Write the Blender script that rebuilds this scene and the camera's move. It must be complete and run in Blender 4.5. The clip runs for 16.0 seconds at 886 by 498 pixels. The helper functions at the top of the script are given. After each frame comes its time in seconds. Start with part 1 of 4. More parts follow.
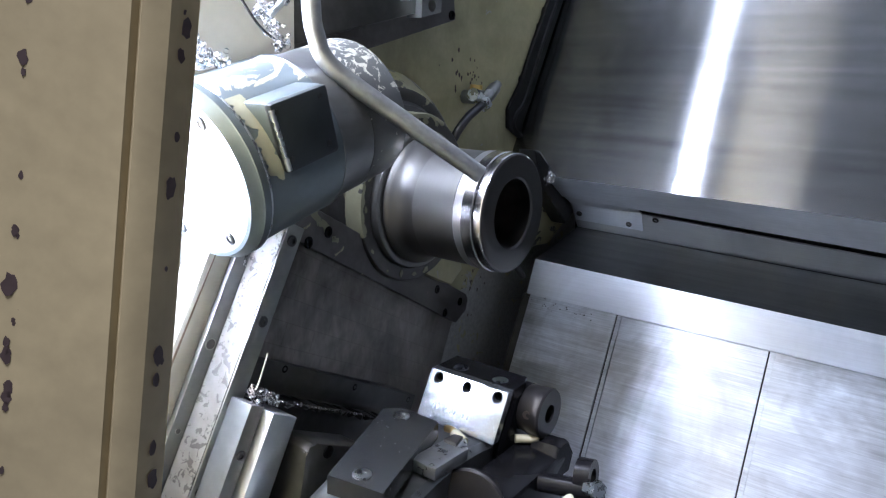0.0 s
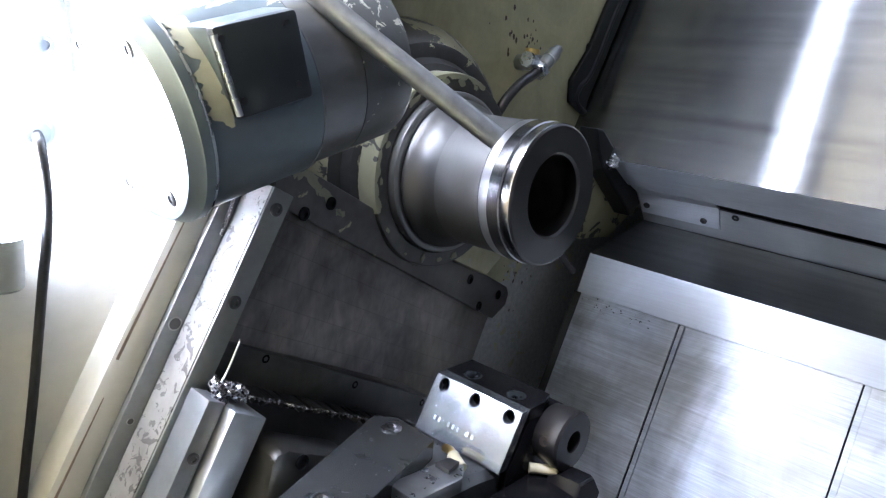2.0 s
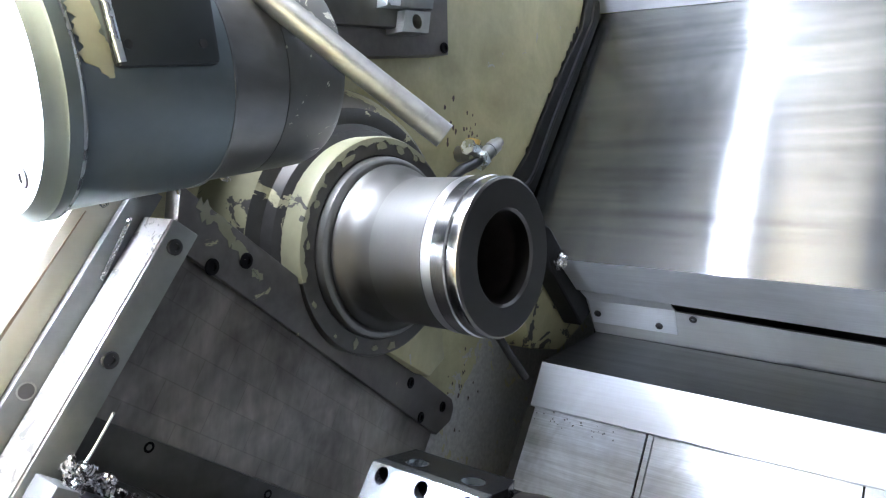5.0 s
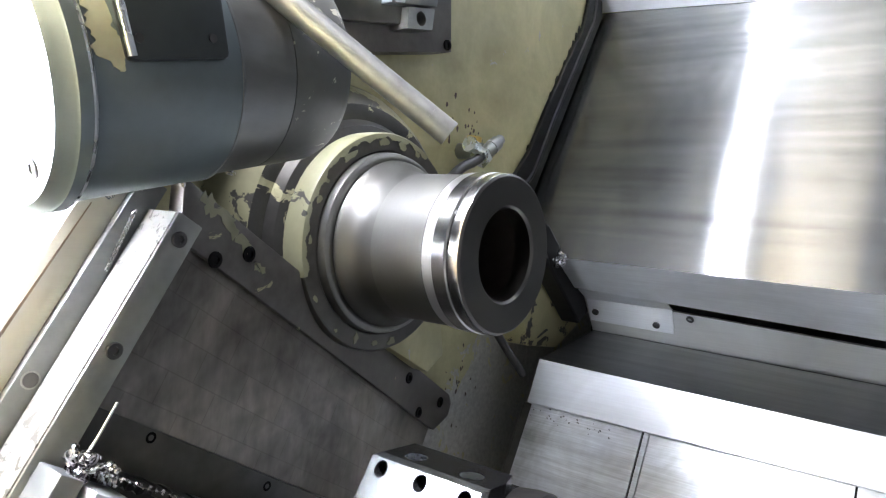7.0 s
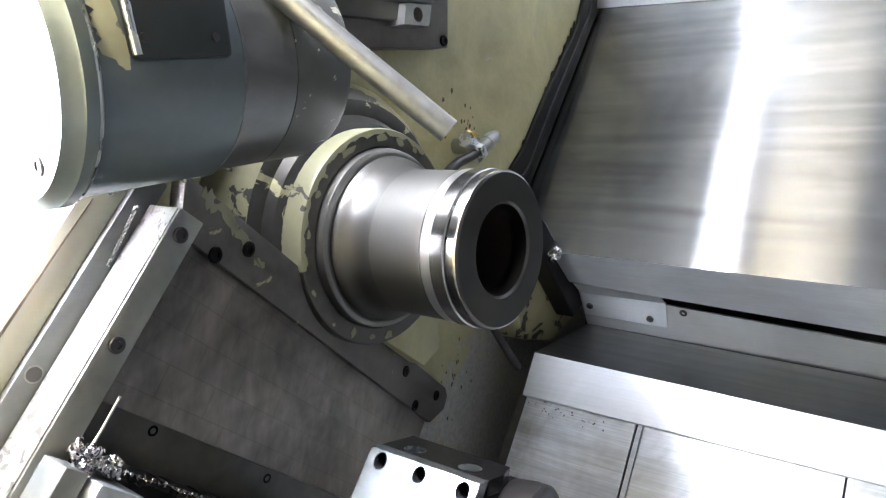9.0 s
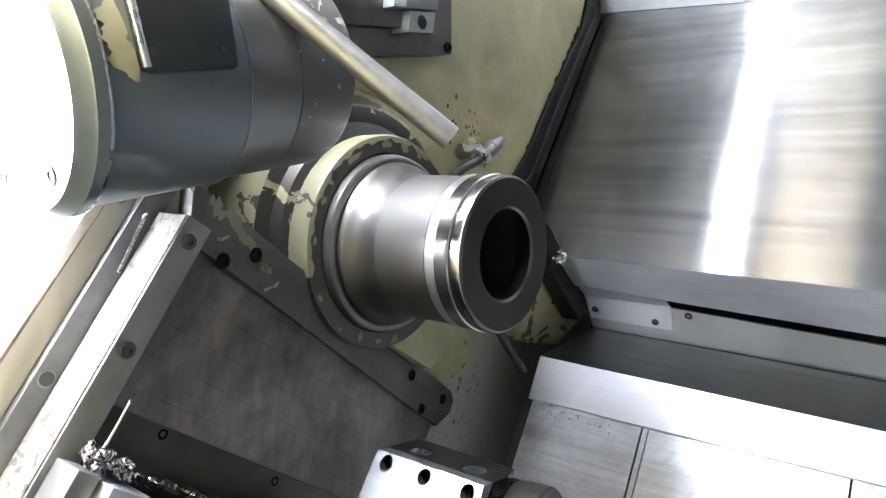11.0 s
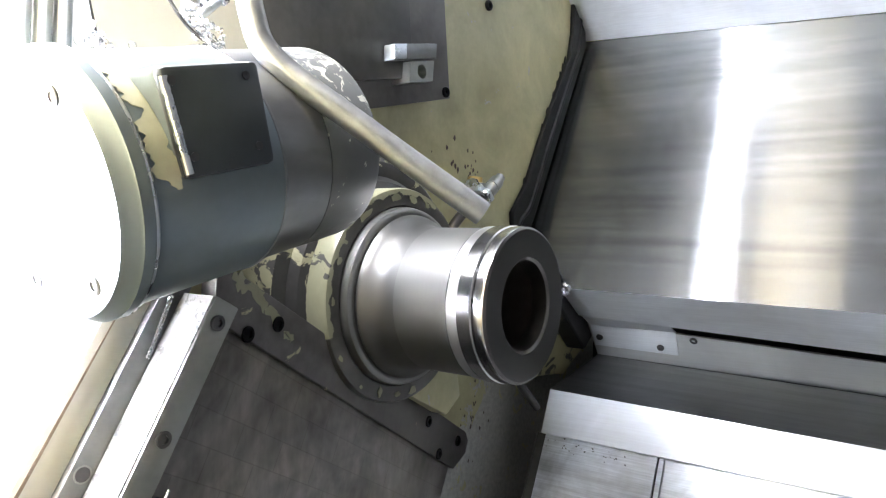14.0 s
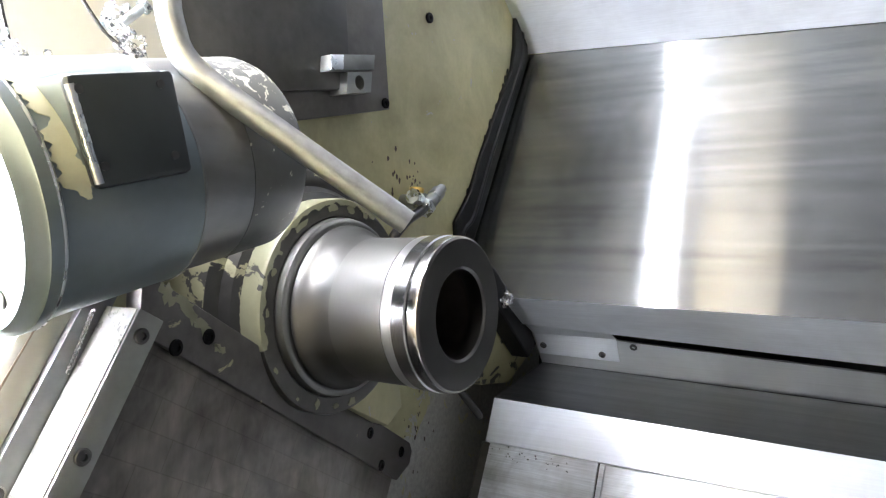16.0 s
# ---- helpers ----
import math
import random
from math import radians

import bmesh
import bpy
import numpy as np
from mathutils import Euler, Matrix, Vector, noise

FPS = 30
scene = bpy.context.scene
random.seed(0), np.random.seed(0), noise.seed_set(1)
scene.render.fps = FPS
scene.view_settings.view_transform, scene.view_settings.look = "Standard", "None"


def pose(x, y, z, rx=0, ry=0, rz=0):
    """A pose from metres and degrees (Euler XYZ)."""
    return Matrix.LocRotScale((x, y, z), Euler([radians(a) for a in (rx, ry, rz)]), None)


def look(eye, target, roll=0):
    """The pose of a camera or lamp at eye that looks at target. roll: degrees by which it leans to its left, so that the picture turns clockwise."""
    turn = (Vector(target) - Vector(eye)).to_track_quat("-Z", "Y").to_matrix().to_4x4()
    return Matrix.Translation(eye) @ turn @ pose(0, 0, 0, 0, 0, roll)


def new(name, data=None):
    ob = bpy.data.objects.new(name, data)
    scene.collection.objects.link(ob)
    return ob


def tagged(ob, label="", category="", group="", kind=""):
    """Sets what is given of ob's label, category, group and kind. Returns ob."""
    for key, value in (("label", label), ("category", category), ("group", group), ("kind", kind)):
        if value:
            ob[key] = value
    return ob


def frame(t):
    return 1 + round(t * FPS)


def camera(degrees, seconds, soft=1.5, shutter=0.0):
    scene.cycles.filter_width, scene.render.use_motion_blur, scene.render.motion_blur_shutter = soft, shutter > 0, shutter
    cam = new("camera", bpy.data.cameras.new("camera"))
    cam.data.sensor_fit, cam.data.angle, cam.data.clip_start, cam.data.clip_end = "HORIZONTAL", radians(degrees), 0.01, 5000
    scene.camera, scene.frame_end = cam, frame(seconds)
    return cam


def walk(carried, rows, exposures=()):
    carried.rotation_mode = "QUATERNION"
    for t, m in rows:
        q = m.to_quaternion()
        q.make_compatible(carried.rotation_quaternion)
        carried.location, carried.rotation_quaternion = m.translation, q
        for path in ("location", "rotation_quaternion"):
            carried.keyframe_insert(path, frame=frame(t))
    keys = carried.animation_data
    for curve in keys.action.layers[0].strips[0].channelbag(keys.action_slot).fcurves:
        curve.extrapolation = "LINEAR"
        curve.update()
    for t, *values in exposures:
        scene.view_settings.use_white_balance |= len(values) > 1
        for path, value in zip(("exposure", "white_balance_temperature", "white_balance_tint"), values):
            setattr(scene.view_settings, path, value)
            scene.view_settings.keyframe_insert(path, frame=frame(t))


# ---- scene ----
cam = camera(65.2, 16.0, soft=1.2)
PATH = [
    (0, (0.555, -0.668, 0.136), (-0.587, 0.909, -0.32), 2.3),
    (0.5, (0.524, -0.651, 0.126), (-0.62, 0.93, -0.314), 2.1),
    (1, (0.497, -0.61, 0.123), (-0.645, 0.985, -0.263), 3.0),
    (1.5, (0.514, -0.558, 0.117), (-0.777, 0.899, -0.341), 5.5),
    (2, (0.529, -0.543, 0.109), (-0.778, 0.884, -0.398), 4.7),
    (2.5, (0.52, -0.52, 0.067), (-0.802, 0.927, -0.331), 3.6),
    (3, (0.507, -0.503, 0.042), (-0.826, 0.961, -0.241), 3.2),
    (3.5, (0.492, -0.487, 0.016), (-0.807, 1.026, -0.141), 3.0),
    (4, (0.483, -0.481, 0.006), (-0.778, 1.072, -0.006), 3.7),
    (6.5, (0.482, -0.487, 0.001), (-0.752, 1.087, 0.003), 5.3),
    (7, (0.482, -0.488, 0.002), (-0.752, 1.086, -0.005), 5.5),
    (7.5, (0.482, -0.49, 0.002), (-0.747, 1.088, -0.008), 5.4),
    (8, (0.483, -0.493, 0.002), (-0.743, 1.087, -0.013), 5.5),
    (8.5, (0.483, -0.493, 0.003), (-0.737, 1.092, -0.018), 5.6),
    (9, (0.483, -0.495, 0.003), (-0.735, 1.092, -0.021), 5.5),
    (11.5, (0.491, -0.5, 0.004), (-0.748, 1.07, -0.01), 5.2),
    (12, (0.492, -0.502, 0.004), (-0.751, 1.064, -0.016), 5.4),
    (12.5, (0.492, -0.505, 0.003), (-0.749, 1.063, -0.024), 5.5),
    (13, (0.494, -0.506, 0.004), (-0.746, 1.063, -0.03), 4.8),
    (13.5, (0.472, -0.521, 0.03), (-0.766, 1.049, 0.003), 1.9),
    (14, (0.462, -0.522, 0.04), (-0.726, 1.086, 0.06), 2.1),
    (14.5, (0.473, -0.521, 0.039), (-0.678, 1.114, 0.066), 2.0),
    (15, (0.477, -0.522, 0.038), (-0.641, 1.136, 0.071), 1.9),
    (15.5, (0.481, -0.52, 0.039), (-0.597, 1.165, 0.074), 1.3),
    (16, (0.479, -0.513, 0.039), (-0.609, 1.165, 0.096), 1.5),
]
LIGHTING = [(0.0, 0.0, 5600, 21), (1.0, 0.0, 5600, 21), (2.0, 0.25, 5650, 21), (3.0, 0.62, 5550, 18), (4.0, 0.95, 5600, 17), (6.5, 1.04, 6300, 18), (13.5, 1.08, 6350, 18), (16.0, 0.97, 6450, 18)]
walk(cam, [(t, look(eye, target, roll)) for t, eye, target, roll in PATH], LIGHTING)

# ---- light and exposure ----
world = bpy.data.worlds.new("workshop_air")
scene.world = world
world.use_nodes = True
world.node_tree.nodes["Background"].inputs[0].default_value = (0.75, 0.8, 0.85, 1)
world.node_tree.nodes["Background"].inputs[1].default_value = 0.11


def area_lamp(name, eye, target, sx, sy, watts, color=(1, 1, 1)):
    data = bpy.data.lights.new(name, "AREA")
    data.shape, data.size, data.size_y, data.energy, data.color = "RECTANGLE", sx, sy, watts, color
    ob = new(name, data)
    ob.matrix_world = look(eye, target)
    return ob


# Unseen fill added for the door frame; the roof screens the inside from it.
area_lamp("workshop_fill_lamp", (0.15, -1.35, 2.6), (0.15, -0.9, 0.0), 1.2, 0.6, 140.0, (0.98, 0.99, 1.0))

LAMP = 370.0  # the tube lamp beside the door frame

# ---- materials ----
MATS = {}


def material(name, base, rough=0.5, metal=0.0, grain=0.15, grain_scale=60.0, bump=0.1, stretch=(1, 1, 1),
             aniso=0.0, chips=None, chip_scale=18.0, chip_at=0.6, worn=None, stain=0.2, spec=0.5, rot=0.0, rvar=0.07, dist=0.9, courses=None, haze=0.0, haze_rough=0.6, bands=0.0, smear=0.0, brushed=None):
    """Node material: base colour, fine grain, broad stains, optional second colour in chips of peeled paint."""
    m = bpy.data.materials.new(name)
    m.use_nodes = True
    n, l = m.node_tree.nodes, m.node_tree.links
    bsdf = n["Principled BSDF"]
    tc = n.new("ShaderNodeTexCoord")
    mp = n.new("ShaderNodeMapping")
    mp.inputs["Scale"].default_value = stretch
    l.new(tc.outputs["Object"], mp.inputs[0])

    def tex(scale, detail, vec, rough_in=0.6, dist=0.0):
        t = n.new("ShaderNodeTexNoise")
        t.inputs["Scale"].default_value, t.inputs["Detail"].default_value = scale, detail
        t.inputs["Roughness"].default_value, t.inputs["Distortion"].default_value = rough_in, dist
        l.new(vec, t.inputs["Vector"])
        return t.outputs["Fac"]

    def ramp(fac, a, b, va, vb):
        r = n.new("ShaderNodeMapRange")
        r.inputs["From Min"].default_value, r.inputs["From Max"].default_value = a, b
        r.inputs["To Min"].default_value, r.inputs["To Max"].default_value = va, vb
        l.new(fac, r.inputs[0])
        return r.outputs[0]

    def mul(color, fac):
        x = n.new("ShaderNodeMix")
        x.data_type, x.blend_type = "RGBA", "MULTIPLY"
        x.inputs[0].default_value = 1.0
        if isinstance(color, tuple):
            x.inputs[6].default_value = (*color, 1)
        else:
            l.new(color, x.inputs[6])
        l.new(fac, x.inputs[7])
        return x.outputs[2]

    fine = tex(grain_scale, 5, mp.outputs[0])
    broad = tex(9.0, 4, tc.outputs["Object"], 0.65, 0.4)
    color = mul(base, ramp(fine, 0.25, 0.75, 1 - grain, 1 + grain))
    color = mul(color, ramp(broad, 0.3, 0.7, 1 - stain, 1 + stain * 0.6))
    rgh = ramp(fine, 0.25, 0.75, max(rough - rvar, 0.03), min(rough + rvar, 1))
    height = fine
    if bands:
        wide = n.new("ShaderNodeMapping")
        wide.inputs["Scale"].default_value = (1.1, 26, 26)
        l.new(tc.outputs["Object"], wide.inputs[0])
        line = tex(1.6, 6, wide.outputs[0], 0.7)
        color = mul(color, ramp(line, 0.32, 0.68, 1 - bands, 1 + bands * 0.5))
        rgh = ramp(line, 0.3, 0.7, rough + rvar, max(rough - rvar, 0.03))
    if smear:
        film = ramp(tex(3.4, 5, tc.outputs["Object"], 0.7, 1.2), 0.50, 0.66, 1.0, 1 - smear)
        color = mul(color, film)
    if courses:
        cx = n.new("ShaderNodeCombineXYZ")
        for k, way in enumerate(((0, 0.889, -0.457), (0, 0.457, 0.889))):
            d = n.new("ShaderNodeVectorMath")
            d.operation = "DOT_PRODUCT"
            d.inputs[1].default_value = way
            l.new(tc.outputs["Object"], d.inputs[0])
            l.new(d.outputs["Value"], cx.inputs[k])
        br = n.new("ShaderNodeTexBrick")
        br.inputs["Scale"].default_value = 1.0
        br.inputs["Brick Width"].default_value, br.inputs["Row Height"].default_value = courses
        br.inputs["Mortar Size"].default_value, br.inputs["Mortar Smooth"].default_value = 0.0007, 0.8
        br.inputs["Color1"].default_value, br.inputs["Color2"].default_value = (1.05, 1.03, 1.01, 1), (0.92, 0.92, 0.92, 1)
        br.inputs["Mortar"].default_value = (0.80, 0.79, 0.77, 1)
        l.new(cx.outputs[0], br.inputs["Vector"])
        color = mul(color, br.outputs["Color"])
    if chips:
        peel = tex(chip_scale, 6, tc.outputs["Object"], 0.62, dist)
        if worn:
            way, start, gain = worn
            d = n.new("ShaderNodeVectorMath")
            d.operation = "DOT_PRODUCT"
            d.inputs[1].default_value = way
            l.new(tc.outputs["Object"], d.inputs[0])
            add = n.new("ShaderNodeMath")
            add.operation = "ADD"
            l.new(peel, add.inputs[0])
            l.new(ramp(d.outputs["Value"], start, start + 0.06, 0.0, gain), add.inputs[1])
            peel = add.outputs[0]
        mask = ramp(peel, chip_at, chip_at + 0.012, 0.0, 1.0)
        x = n.new("ShaderNodeMix")
        x.data_type = "RGBA"
        l.new(mask, x.inputs[0])
        l.new(color, x.inputs[6])
        l.new(mul(chips, ramp(fine, 0.25, 0.75, 0.75, 1.25)), x.inputs[7])
        color = x.outputs[2]
        h = n.new("ShaderNodeMath")
        h.operation = "MULTIPLY_ADD"
        l.new(mask, h.inputs[0])
        h.inputs[1].default_value = -2.5
        l.new(fine, h.inputs[2])
        height = h.outputs[0]
    l.new(color, bsdf.inputs["Base Color"])
    l.new(rgh, bsdf.inputs["Roughness"])
    bsdf.inputs["Metallic"].default_value = metal
    bsdf.inputs["Specular IOR Level"].default_value = spec
    if aniso:
        tg = n.new("ShaderNodeTangent")
        tg.direction_type = "UV_MAP"
        l.new(tg.outputs[0], bsdf.inputs["Tangent"])
        bsdf.inputs["Anisotropic"].default_value = aniso
        bsdf.inputs["Anisotropic Rotation"].default_value = rot
    if haze:
        soft = n.new("ShaderNodeBsdfPrincipled")
        l.new(color, soft.inputs["Base Color"])
        soft.inputs["Metallic"].default_value, soft.inputs["Roughness"].default_value = metal, haze_rough
        both = n.new("ShaderNodeMixShader")
        l.new(ramp(broad, 0.3, 0.7, haze * 0.92, min(haze * 1.08, 1)), both.inputs[0])
        lobe = bsdf
        if brushed:
            lobe = n.new("ShaderNodeBsdfAnisotropic")
            lobe.distribution = "GGX"
            lobe.inputs["Roughness"].default_value, lobe.inputs["Anisotropy"].default_value = brushed
            l.new(color, lobe.inputs["Color"])
            l.new(tg.outputs[0], lobe.inputs["Tangent"])
        l.new(lobe.outputs[0], both.inputs[1])
        l.new(soft.outputs[0], both.inputs[2])
        l.new(both.outputs[0], n["Material Output"].inputs[0])
    b = n.new("ShaderNodeBump")
    b.inputs["Strength"].default_value, b.inputs["Distance"].default_value = bump, 0.0006
    l.new(height, b.inputs["Height"])
    l.new(b.outputs[0], bsdf.inputs["Normal"])
    MATS[name] = m
    return m


CREAM, DARK = (0.40, 0.38, 0.215), (0.055, 0.055, 0.05)
paint_wall = material("cream_paint_oily", CREAM, 0.38, 0, 0.06, 150, 0.05, chips=(0.36, 0.36, 0.335), chip_scale=30, chip_at=0.68, stain=0.3, worn=((0, 0.7, -0.7), 0.245, 0.30))
# Cream dimmed for the boss: the shade there is put into the colour.
paint_chipped = material("dimmed_cream_paint_flaking", (0.32, 0.315, 0.195), 0.4, 0, 0.06, 150, 0.12, chips=DARK, chip_scale=16, chip_at=0.49, stain=0.2)
paint_frame = material("cream_paint_worn_frame", (0.46, 0.37, 0.20), 0.4, 0, 0.06, 120, 0.1, chips=(0.10, 0.06, 0.05), chip_scale=60, chip_at=0.72, stain=0.25, dist=0.15)
white_sheet = material("white_painted_sheet", (0.46, 0.455, 0.40), 0.4, 0, 0.04, 90, 0.03, chips=(0.3, 0.2, 0.12), chip_scale=24, chip_at=0.72, stain=0.1)
stainless = material("brushed_stainless", (0.275, 0.28, 0.275), 0.18, 1, 0.05, 30, 0.0, stretch=(0.1, 30, 30), aniso=1.0, stain=0.16, rvar=0.012, haze=0.17, haze_rough=0.5, brushed=(0.25, 0.86), rot=0.25, bands=0.30, smear=0.28)
stainless_worn = material("scuffed_stainless", (0.77, 0.81, 0.85), 0.34, 1, 0.18, 40, 0.006, stretch=(0.4, 12, 12), aniso=0.9, rvar=0.04, haze=0.65, haze_rough=0.7, stain=0.30, rot=0.25, bands=0.16, smear=0.35)
spindle_steel = material("ground_spindle_steel", (0.21, 0.21, 0.198), 0.56, 1, 0.04, 60, 0.0, stretch=(10, 1, 1), stain=0.05)
channel_steel = material("glossy_channel_steel", (0.60, 0.61, 0.61), 0.36, 1, 0.05, 30, 0.0, stretch=(0.4, 14, 14), stain=0.12, rvar=0.02, haze=0.35, haze_rough=0.7)
# Darkened copy of the stainless: grazing reflection and shade put into the colour.
darkened_steel = material("darkened_cover_steel", (0.17, 0.175, 0.17), 0.42, 1, 0.06, 30, 0.0, stretch=(0.4, 14, 14), stain=0.2, rvar=0.03, bands=0.15)
# Flare toned down in the colour against the lamp's glare on it.
flare_steel = material("toned_down_flare_steel", (0.17, 0.17, 0.16), 0.50, 1, 0.03, 60, 0.0, stain=0.05)
polished = material("polished_ring_steel", (0.70, 0.70, 0.69), 0.22, 1, 0.02, 60, 0.0, aniso=0.5, stain=0.04)
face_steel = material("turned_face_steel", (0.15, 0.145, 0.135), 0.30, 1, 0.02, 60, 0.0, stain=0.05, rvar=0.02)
# Bore and bush hole get their dark tone from this colour.
bore_dark = material("dark_bore_steel", (0.13, 0.11, 0.10), 0.4, 0.8, 0.2, 60, 0.05)
gunmetal = material("grey_painted_casting", (0.145, 0.178, 0.192), 0.32, 0.45, 0.04, 120, 0.015, stain=0.08, rvar=0.02)
gunmetal_peel = material("grey_casting_with_cream_top", (0.14, 0.172, 0.187), 0.32, 0.45, 0.05, 120, 0.02, chips=(0.40, 0.39, 0.28), chip_scale=22, chip_at=0.70, stain=0.12, rvar=0.02, worn=((0, -0.2808, 0.9598), 0.205, 0.65))
dark_steel = material("blackened_oily_steel", (0.075, 0.075, 0.07), 0.42, 0.6, 0.2, 70, 0.12, stain=0.35)
cover_steel = material("stained_cover_plate", (0.25, 0.235, 0.215), 0.42, 0.55, 0.22, 35, 0.05, stretch=(1, 3, 1), stain=0.5, courses=(0.050, 0.024), smear=0.5)
strip_steel = material("grey_machined_strip", (0.27, 0.28, 0.27), 0.4, 0.7, 0.1, 80, 0.05, stain=0.25)
chipped_edge = material("scraped_strip_edge", (0.27, 0.265, 0.25), 0.5, 0.4, 0.2, 60, 0.2, chips=(0.11, 0.105, 0.10), chip_scale=110, chip_at=0.56, stain=0.3)
zinc = material("galvanised_tube", (0.34, 0.355, 0.35), 0.42, 0.85, 0.20, 90, 0.15, stain=0.35)
rubber = material("black_rubber", (0.008, 0.008, 0.008), 0.4, 0, 0.15, 90, 0.15, stain=0.2, spec=0.3)
black_oxide = material("black_oxide_steel", (0.008, 0.008, 0.009), 0.24, 0.0, 0.1, 90, 0.015, stain=0.15, spec=0.12, rvar=0.02)
screw_steel = material("dark_socket_screw", (0.09, 0.09, 0.09), 0.35, 0.9, 0.1, 90, 0.03)
bright_steel = material("bright_scuffed_steel", (0.66, 0.70, 0.73), 0.28, 1, 0.1, 90, 0.08, stain=0.2)
swarf_steel = material("curled_swarf", (0.62, 0.62, 0.63), 0.25, 1, 0.1, 90, 0.02)
nylon = material("yellowed_nylon", (0.62, 0.58, 0.40), 0.45, 0, 0.06, 60, 0.03)
brass = material("brass_ferrule", (0.62, 0.45, 0.16), 0.35, 0.9, 0.1, 60, 0.03)
glow = bpy.data.materials.new("lamp_tube_glow")
glow.use_nodes = True
gn = glow.node_tree.nodes["Principled BSDF"]
gn.inputs["Base Color"].default_value = (0.9, 0.9, 0.9, 1)
gn.inputs["Emission Color"].default_value = (0.90, 0.97, 1.06, 1)
gn.inputs["Emission Strength"].default_value = LAMP
# Flange cream, here and in paint_plain, dimmed to hold down the lamp's light.
paint_flange = material("dimmed_cream_flange_paint", (0.25, 0.25, 0.162), 0.35, 0, 0.06, 150, 0.12, chips=DARK, chip_scale=26, chip_at=0.66, stain=0.15)
bare_dark = material("bare_oily_casting", (0.085, 0.083, 0.075), 0.36, 0.4, 0.15, 120, 0.1, stain=0.25)
paint_plain = material("dimmed_cream_paint_scrap", (0.25, 0.25, 0.162), 0.38, 0, 0.06, 150, 0.06, stain=0.15)
paint_grey = material("greyed_cream_paint", (0.36, 0.365, 0.27), 0.4, 0, 0.08, 120, 0.06, stain=0.25)
worn_grey = material("worn_grey_metal", (0.20, 0.205, 0.205), 0.33, 0.75, 0.12, 90, 0.03, stretch=(1, 0.2, 1), stain=0.3)
clamp_steel = material("scratched_dark_clamp", (0.035, 0.037, 0.038), 0.26, 0.3, 0.06, 160, 0.008, stain=0.3, rvar=0.02)
paint_web = material("cream_paint_half_lost", CREAM, 0.38, 0, 0.06, 150, 0.12, chips=DARK, chip_scale=24, chip_at=0.55, stain=0.2)
flange_dark = material("bare_recess_with_scraps", (0.05, 0.05, 0.047), 0.4, 0.4, 0.15, 120, 0.1, chips=(0.40, 0.39, 0.25), chip_scale=26, chip_at=0.62, stain=0.2)
edge_steel = material("black_strip_with_scraps", (0.115, 0.108, 0.10), 0.42, 0.4, 0.2, 90, 0.12, chips=(0.36, 0.34, 0.22), chip_scale=22, chip_at=0.68, stain=0.35)
strip_dark = material("dull_grey_strip", (0.20, 0.21, 0.21), 0.45, 0.6, 0.12, 80, 0.08, stain=0.3)
speckled = material("speckled_grey_casting", (0.10, 0.105, 0.10), 0.42, 0.3, 0.1, 120, 0.12, chips=(0.5, 0.5, 0.42), chip_scale=110, chip_at=0.66, stain=0.2, worn=((0, -0.2, 0.98), 0.150, 0.16))
# Brighter copy of the stainless: the lamp's reflection on folds is put into the colour.
stainless_band = material("lamp_bright_satin_fold", (0.82, 0.85, 0.88), 0.36, 1, 0.05, 30, 0.003, stretch=(0.4, 14, 14), aniso=0.9, stain=0.1, rot=0.25, rvar=0.02, haze=0.75, haze_rough=0.75)
rim_steel = material("worn_rim_steel", (0.20, 0.21, 0.215), 0.35, 0.7, 0.2, 120, 0.1, stain=0.3)
disc_paint = material("pale_disc_paint", (0.50, 0.54, 0.54), 0.4, 0, 0.05, 90, 0.03, stain=0.1)
tray_steel = material("bright_tray_steel", (0.78, 0.82, 0.85), 0.38, 0.9, 0.06, 90, 0.04, stain=0.12)
wiper_worn = material("frayed_rubber", (0.035, 0.035, 0.035), 0.5, 0, 0.4, 300, 0.3, chips=(0.30, 0.30, 0.30), chip_scale=200, chip_at=0.66, stain=0.3)
turret_steel = material("oily_turret_steel", (0.22, 0.23, 0.23), 0.32, 0.8, 0.1, 90, 0.04, stain=0.3)
block_face = material("scuffed_block_face", (0.36, 0.385, 0.41), 0.17, 1, 0.12, 90, 0.04, chips=(0.75, 0.78, 0.8), chip_scale=190, chip_at=0.74, stain=0.25, rvar=0.04, haze=0.22, haze_rough=0.7)
bush_steel = material("dark_turned_steel", (0.040, 0.038, 0.038), 0.36, 0.6, 0.12, 90, 0.04, stain=0.2)
bright_dark = material("bright_socket_screw", (0.42, 0.43, 0.44), 0.28, 1, 0.1, 90, 0.03)
grey_plastic = material("grey_gland_plastic", (0.32, 0.38, 0.42), 0.45, 0, 0.05, 60, 0.03)
rust = material("rust_streak_stain", (0.22, 0.17, 0.13), 0.7, 0, 0.3, 120, 0.1)
ring_satin = material("satin_ring_steel", (0.72, 0.72, 0.71), 0.42, 1, 0.03, 60, 0.0, aniso=0.4, stain=0.03)
collar_dark = material("oily_grey_collar", (0.22, 0.22, 0.205), 0.34, 0.8, 0.1, 90, 0.02)
plate_black = material("dark_cover_paint", (0.032, 0.040, 0.044), 0.42, 0.2, 0.1, 120, 0.03, stain=0.2)
oil_stain = material("dull_oil_film", (0.30, 0.30, 0.30), 0.5, 0.9, 0.2, 60, 0.02, stain=0.3)
chip_brown = material("bare_rusty_primer", (0.07, 0.045, 0.04), 0.5, 0, 0.2, 200, 0.1)
